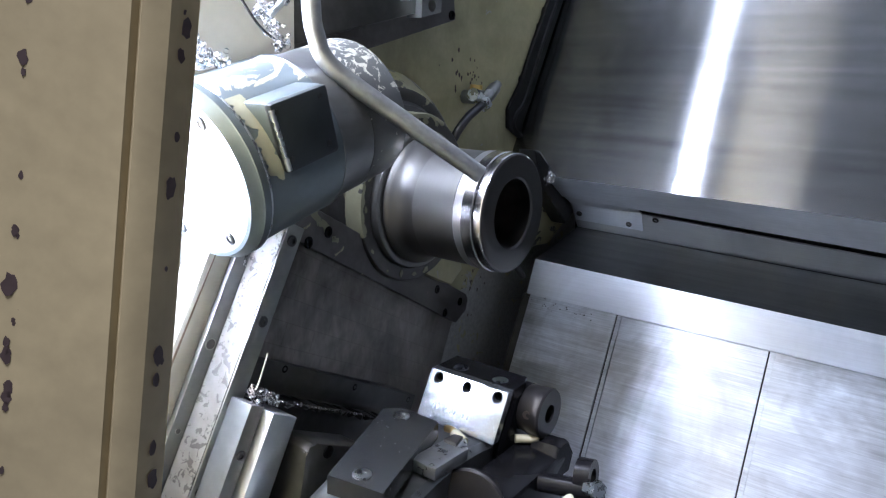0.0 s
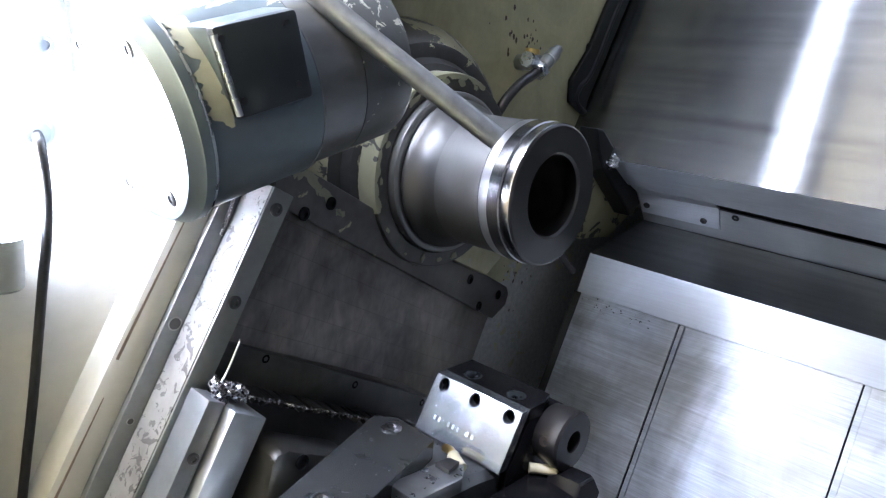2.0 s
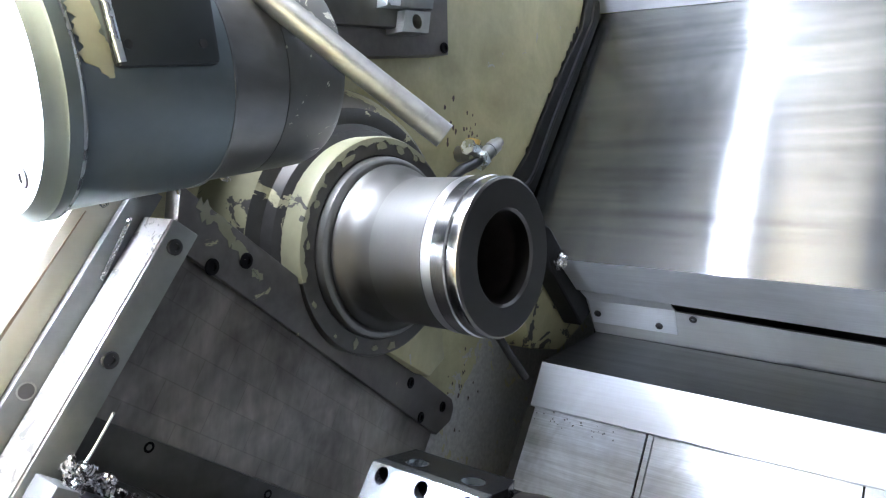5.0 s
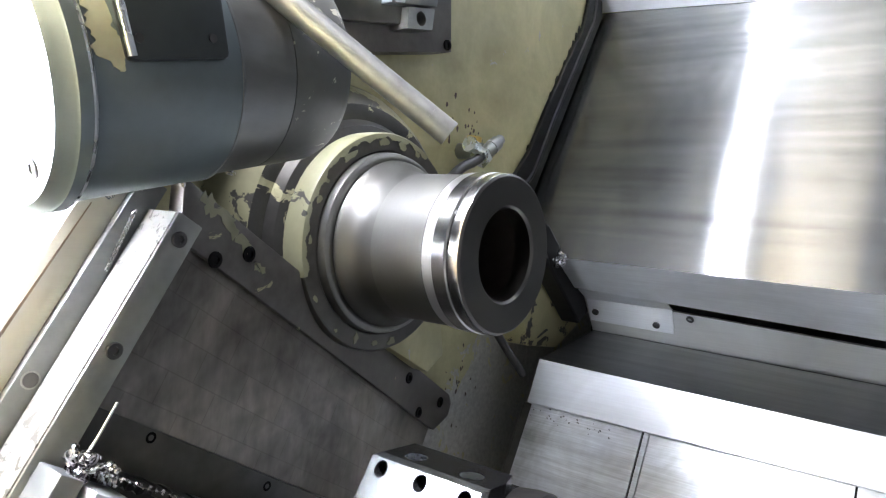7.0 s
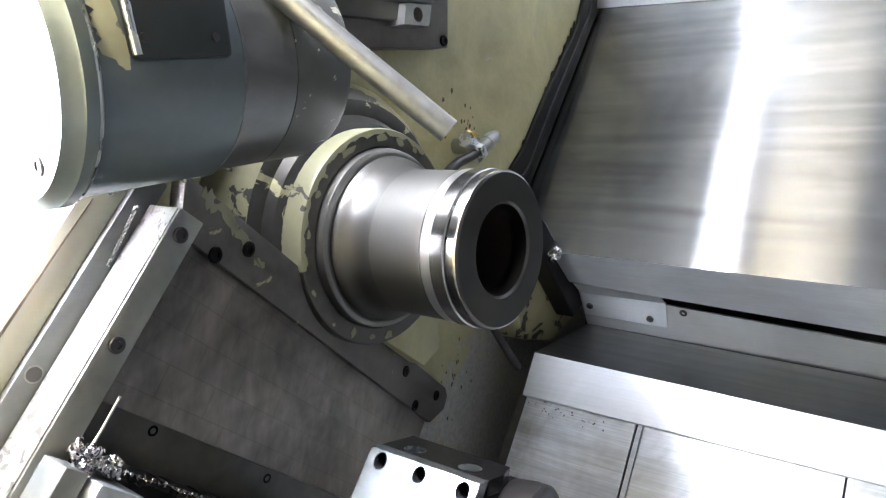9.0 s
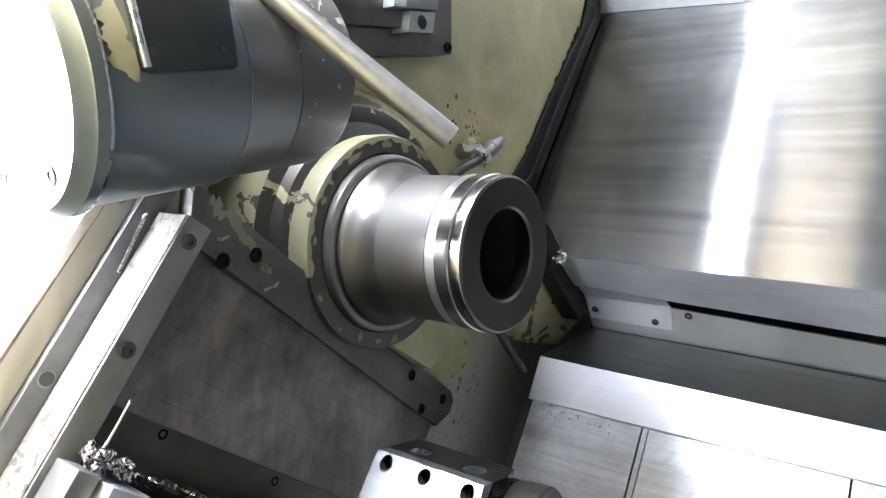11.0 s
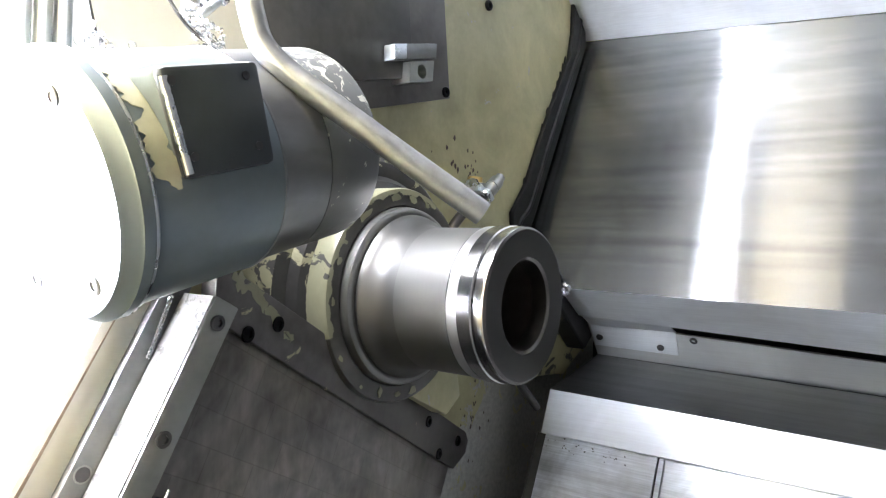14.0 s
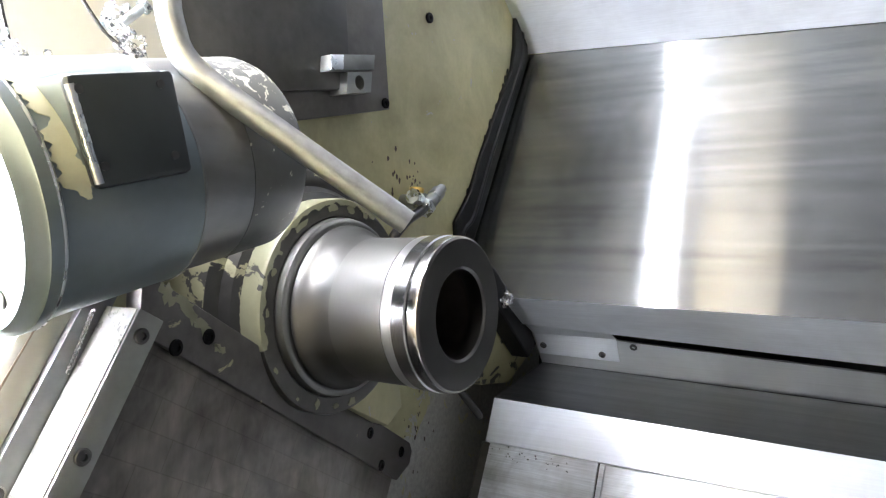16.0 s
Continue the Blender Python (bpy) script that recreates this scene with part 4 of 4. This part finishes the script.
hold = thing("insert_holder", "polished turning tool holder with coolant nozzle", "tool holder", (0.235, -0.20, -0.19))
part("shank", prism([(0.222, -0.245, -0.187), (0.250, -0.245, -0.187), (0.252, -0.200, -0.187), (0.240, -0.185, -0.187), (0.226, -0.195, -0.187)], (0, 0, 0.012), 0.0015), holder_steel, hold)
part("insert", prism([(0.229, -0.205, -0.1748), (0.243, -0.205, -0.1748), (0.240, -0.190, -0.1748), (0.231, -0.192, -0.1748)], (0, 0, 0.004), 0.0006), screw_steel, hold, "dark carbide insert")
part("pipe", tube([(0.206, -0.168, -0.184), (0.215, -0.172, -0.181), (0.224, -0.178, -0.180)], 0.0035, 14), brass, hold, "brass coolant pipe")
part("pipe_tip", tube([(0.222, -0.177, -0.180), (0.231, -0.182, -0.180), (0.237, -0.184, -0.181)], 0.005, 14), nylon, hold, "yellowed nylon tip")
tagged(part("spacer_plate", box((0.206, -0.196, -0.216), (0.244, -0.150, -0.202), 0.001), holder_steel), "bright flat spacer under the tool block", "spacer")
dark = thing("second_holder", "black boring bar holder under the tool block", "tool holder", (0.29, -0.15, -0.24))
part("holder_body", box((0.250, -0.205, -0.30), (0.300, -0.095, -0.204), 0.006), black_oxide, dark)
part("round_plate", lathe([(0, 0), (0, 0.034), (0.010, 0.036), (0.012, 0.034), (0.012, 0.006), (0.006, 0.006), (0.006, 0)], (0.262, -0.206, -0.225), (0.25, -1, 0.25), 48), bush_steel, dark, "dark round plate with hole")
part("hex_block", lathe([(0, 0), (0, 0.019), (0.026, 0.019), (0.030, 0.017), (0.030, 0)], (0.270, -0.100, -0.214), (1, -0.05, 0.1), 6), black_oxide, dark)
part("bar", tube([(0.30, -0.150, -0.212), (0.33, -0.145, -0.208), (0.352, -0.142, -0.205)], 0.009, 18), black_oxide, dark)
part("bar_collar", lathe([(0, 0.008), (0, 0.016), (0.014, 0.016), (0.014, 0.008)], (0.330, -0.135, -0.200), (0.9, 0.1, 0.1), 24), black_oxide, dark)
part("bar_bolt", lathe([(0, 0), (0, 0.006), (0.010, 0.006), (0.010, 0.0085), (0.016, 0.0085), (0.016, 0)], (0.345, -0.150, -0.200), (0.8, -0.3, 0.3), 6), bright_steel, dark, "bright hexagon bolt")
part("nozzle", tube([(0.335, -0.165, -0.207), (0.345, -0.172, -0.209), (0.357, -0.172, -0.212)], 0.005, 12), nylon, dark, "yellowed nylon nozzle")

# ---- tube lamp, its cable, and the door frame ----
lamp = thing("tube_lamp", "glowing white tube lamp with grey end cap beside the frame", "lamp", (0.05, -0.43, -0.02))
LB, LT = Vector((0.018, -0.419, -0.022)), Vector((0.011, -0.389, 0.62))
LD = (LT - LB).normalized()
part("tube", lathe([(0, 0), (0, 0.0085), ((LT - LB).length, 0.0085), ((LT - LB).length, 0)], LB, LD, 20), glow, lamp, "glowing white tube")
for end, d in ((LB, -LD), (LT, LD)):
    part("end_cap", lathe([(0.0004, 0), (0.0004, 0.0155), (0.034, 0.0155), (0.036, 0.0135), (0.036, 0)], end, d, 24), strip_steel, lamp, "grey end cap")
gl = thing("cable_gland", "grey plastic cable gland with black cable on the sheet", "cable gland", (0, -0.392, 0.045))
part("gland_nut", lathe([(0, 0.010), (0, 0.0165), (0.004, 0.0165), (0.008, 0.0125), (0.022, 0.0115), (0.026, 0.008), (0.026, 0)], (-0.0018, -0.392, 0.046), (1, 0, 0), 28), grey_plastic, gl)
part("cable", tube([(0.020, -0.392, 0.046), (0.034, -0.394, 0.038), (0.026, -0.390, 0.005), (0.016, -0.389, -0.03), (0.012, -0.392, -0.06), (0.010, -0.403, -0.146), (0.010, -0.413, -0.21), (0.010, -0.43, -0.32), (0.01, -0.45, -0.46)], 0.0035, 12), rubber, gl, "black cable")
ws = thing("sheet_screw", "dark socket screw in the pale sheet", "screw", (0, -0.378, 0.102))
socket_screw(ws, (-0.002, -0.378, 0.102), (1, 0, 0), 0.007, 0.004)
tagged(part("sheet_seam", prism([(-0.0019, -0.372, 0.17), (-0.0019, -0.368, 0.17), (-0.0019, -0.358, 0.085), (-0.0019, -0.361, 0.085)], (0.003, 0, 0)), wiper_worn), "dark torn sealant strip on the sheet", "sealant")
tagged(part("corner_post", prism([(0.0, -0.452, 0.02), (0.0, -0.425, -0.02), (0.0, -0.470, -0.5), (0.0, -0.50, -0.5)], (0.02, 0, 0), 0.003), paint_frame), "pale painted corner post behind the lamp", "post")

lean = Vector((0, 0.14, 0.99))
EDGE, CORNER, GROOVE, LEFT = Vector((0.2807, -0.4913, 0.060)), Vector((0.2850, -0.5080, 0.0635)), Vector((0.2764, -0.5173, 0.0635)), Vector((0.2407, -0.5463, 0.0622))
inward = (CORNER - EDGE).cross(lean).normalized()
inward = inward if inward.x < 0 else -inward
a, k = (GROOVE - CORNER).normalized(), Vector((-0.6, 0.8, 0.0))
ring = [EDGE, CORNER + (EDGE - CORNER).normalized() * 0.008, CORNER + k * 0.002, CORNER + a * 0.007, GROOVE - a * 0.002, GROOVE + k * 0.003, GROOVE + a * 0.002, LEFT, LEFT + Vector((-0.02, -0.03, 0)), Vector((0.09, -0.66, LEFT.z)), Vector((0.06, -0.62, LEFT.z)), EDGE + Vector((-0.03, -0.016, 0))]
bm = prism([p + lean * ((0.05 - p.z) / lean.z - 0.6) for p in ring], lean * 1.1)
rnd = random.Random(12)
# Unseen panel, added to block light that comes from the front left.
setting("front_blocking_panel", box((-0.70, -0.70, -0.9), (0.105, -0.655, 0.80)), paint_frame, "cream painted front panel added to shade the inside", "panel")
frame_ob = setting("door_frame", bm, paint_frame, "cream painted door frame with chipped spots", "door frame", True)
side = (EDGE - CORNER).normalized()
out = side.cross(lean).normalized()
out = out if out.x > 0 else -out
for q in range(46):
    size = rnd.choice((0.0009, 0.0012, 0.0016, 0.0024, 0.0034))
    at = CORNER + lean * ((0.05 - CORNER.z) / lean.z + rnd.uniform(-0.17, 0.17)) + side * rnd.uniform(0.008, 0.0105)
    if q > 19:
        at = LEFT + lean * ((0.05 - LEFT.z) / lean.z + rnd.uniform(-0.15, 0.15)) - a * rnd.uniform(0.001, 0.004)
    face = out if q <= 19 else (a.cross(lean).normalized() if a.cross(lean).y < 0 else -a.cross(lean).normalized())
    e1 = lean.normalized()
    e2 = face.cross(e1)
    n = 11
    pts = [at + face * 0.0004 + (e1 * math.sin(2 * math.pi * i / n) * rnd.uniform(1.0, 1.8) + e2 * math.cos(2 * math.pi * i / n) * rnd.uniform(0.6, 1.1)) * size for i in range(n)]
    part("paint_chip", prism(pts, face * 0.0003), chip_brown, frame_ob)

# ---- machine casing and workshop round it ----
setting("wall_end", box((1.5, -0.5, -0.9), (1.53, 0.8, 0.8)), roof_grey, "painted sheet end wall of the machine", "wall")
setting("roof_panel", box((WALL, -0.40, 0.80), (1.5, 0.8, 0.82)), roof_grey, "painted sheet roof of the machine", "roof")
# Added sheet; keeps outside light from showing through the gap under the lip.
setting("rear_blocking_sheet", box((WALL - 0.05, 0.62, -0.9), (1.53, 0.65, 0.82)), dark_steel, "added dark sheet that shuts out light behind the covers", "wall")
setting("floor_pan", box((WALL, -0.6, -0.78), (1.5, 0.8, -0.75)), dark_steel, "dark oily chip pan", "chip pan")
setting("floor", box((-4, -5, -1.25), (5, 3, -1.2)), shop_grey, "plain grey workshop floor", "floor")
setting("ceiling", box((-4, -5, 3.0), (5, 3, 3.05)), shop_grey, "plain workshop ceiling", "ceiling")
setting("wall_workshop_1", box((-4, -5.05, -1.2), (5, -5, 3.0)), shop_grey, "plain workshop wall", "wall")
setting("wall_workshop_2", box((-4.05, -5, -1.2), (-4, 3, 3.0)), shop_grey, "plain workshop wall", "wall")
setting("wall_workshop_3", box((5, -5, -1.2), (5.05, 3, 3.0)), shop_grey, "plain workshop wall", "wall")
setting("wall_workshop_4", box((-4, 3, -1.2), (5, 3.05, 3.0)), shop_grey, "plain workshop wall", "wall")
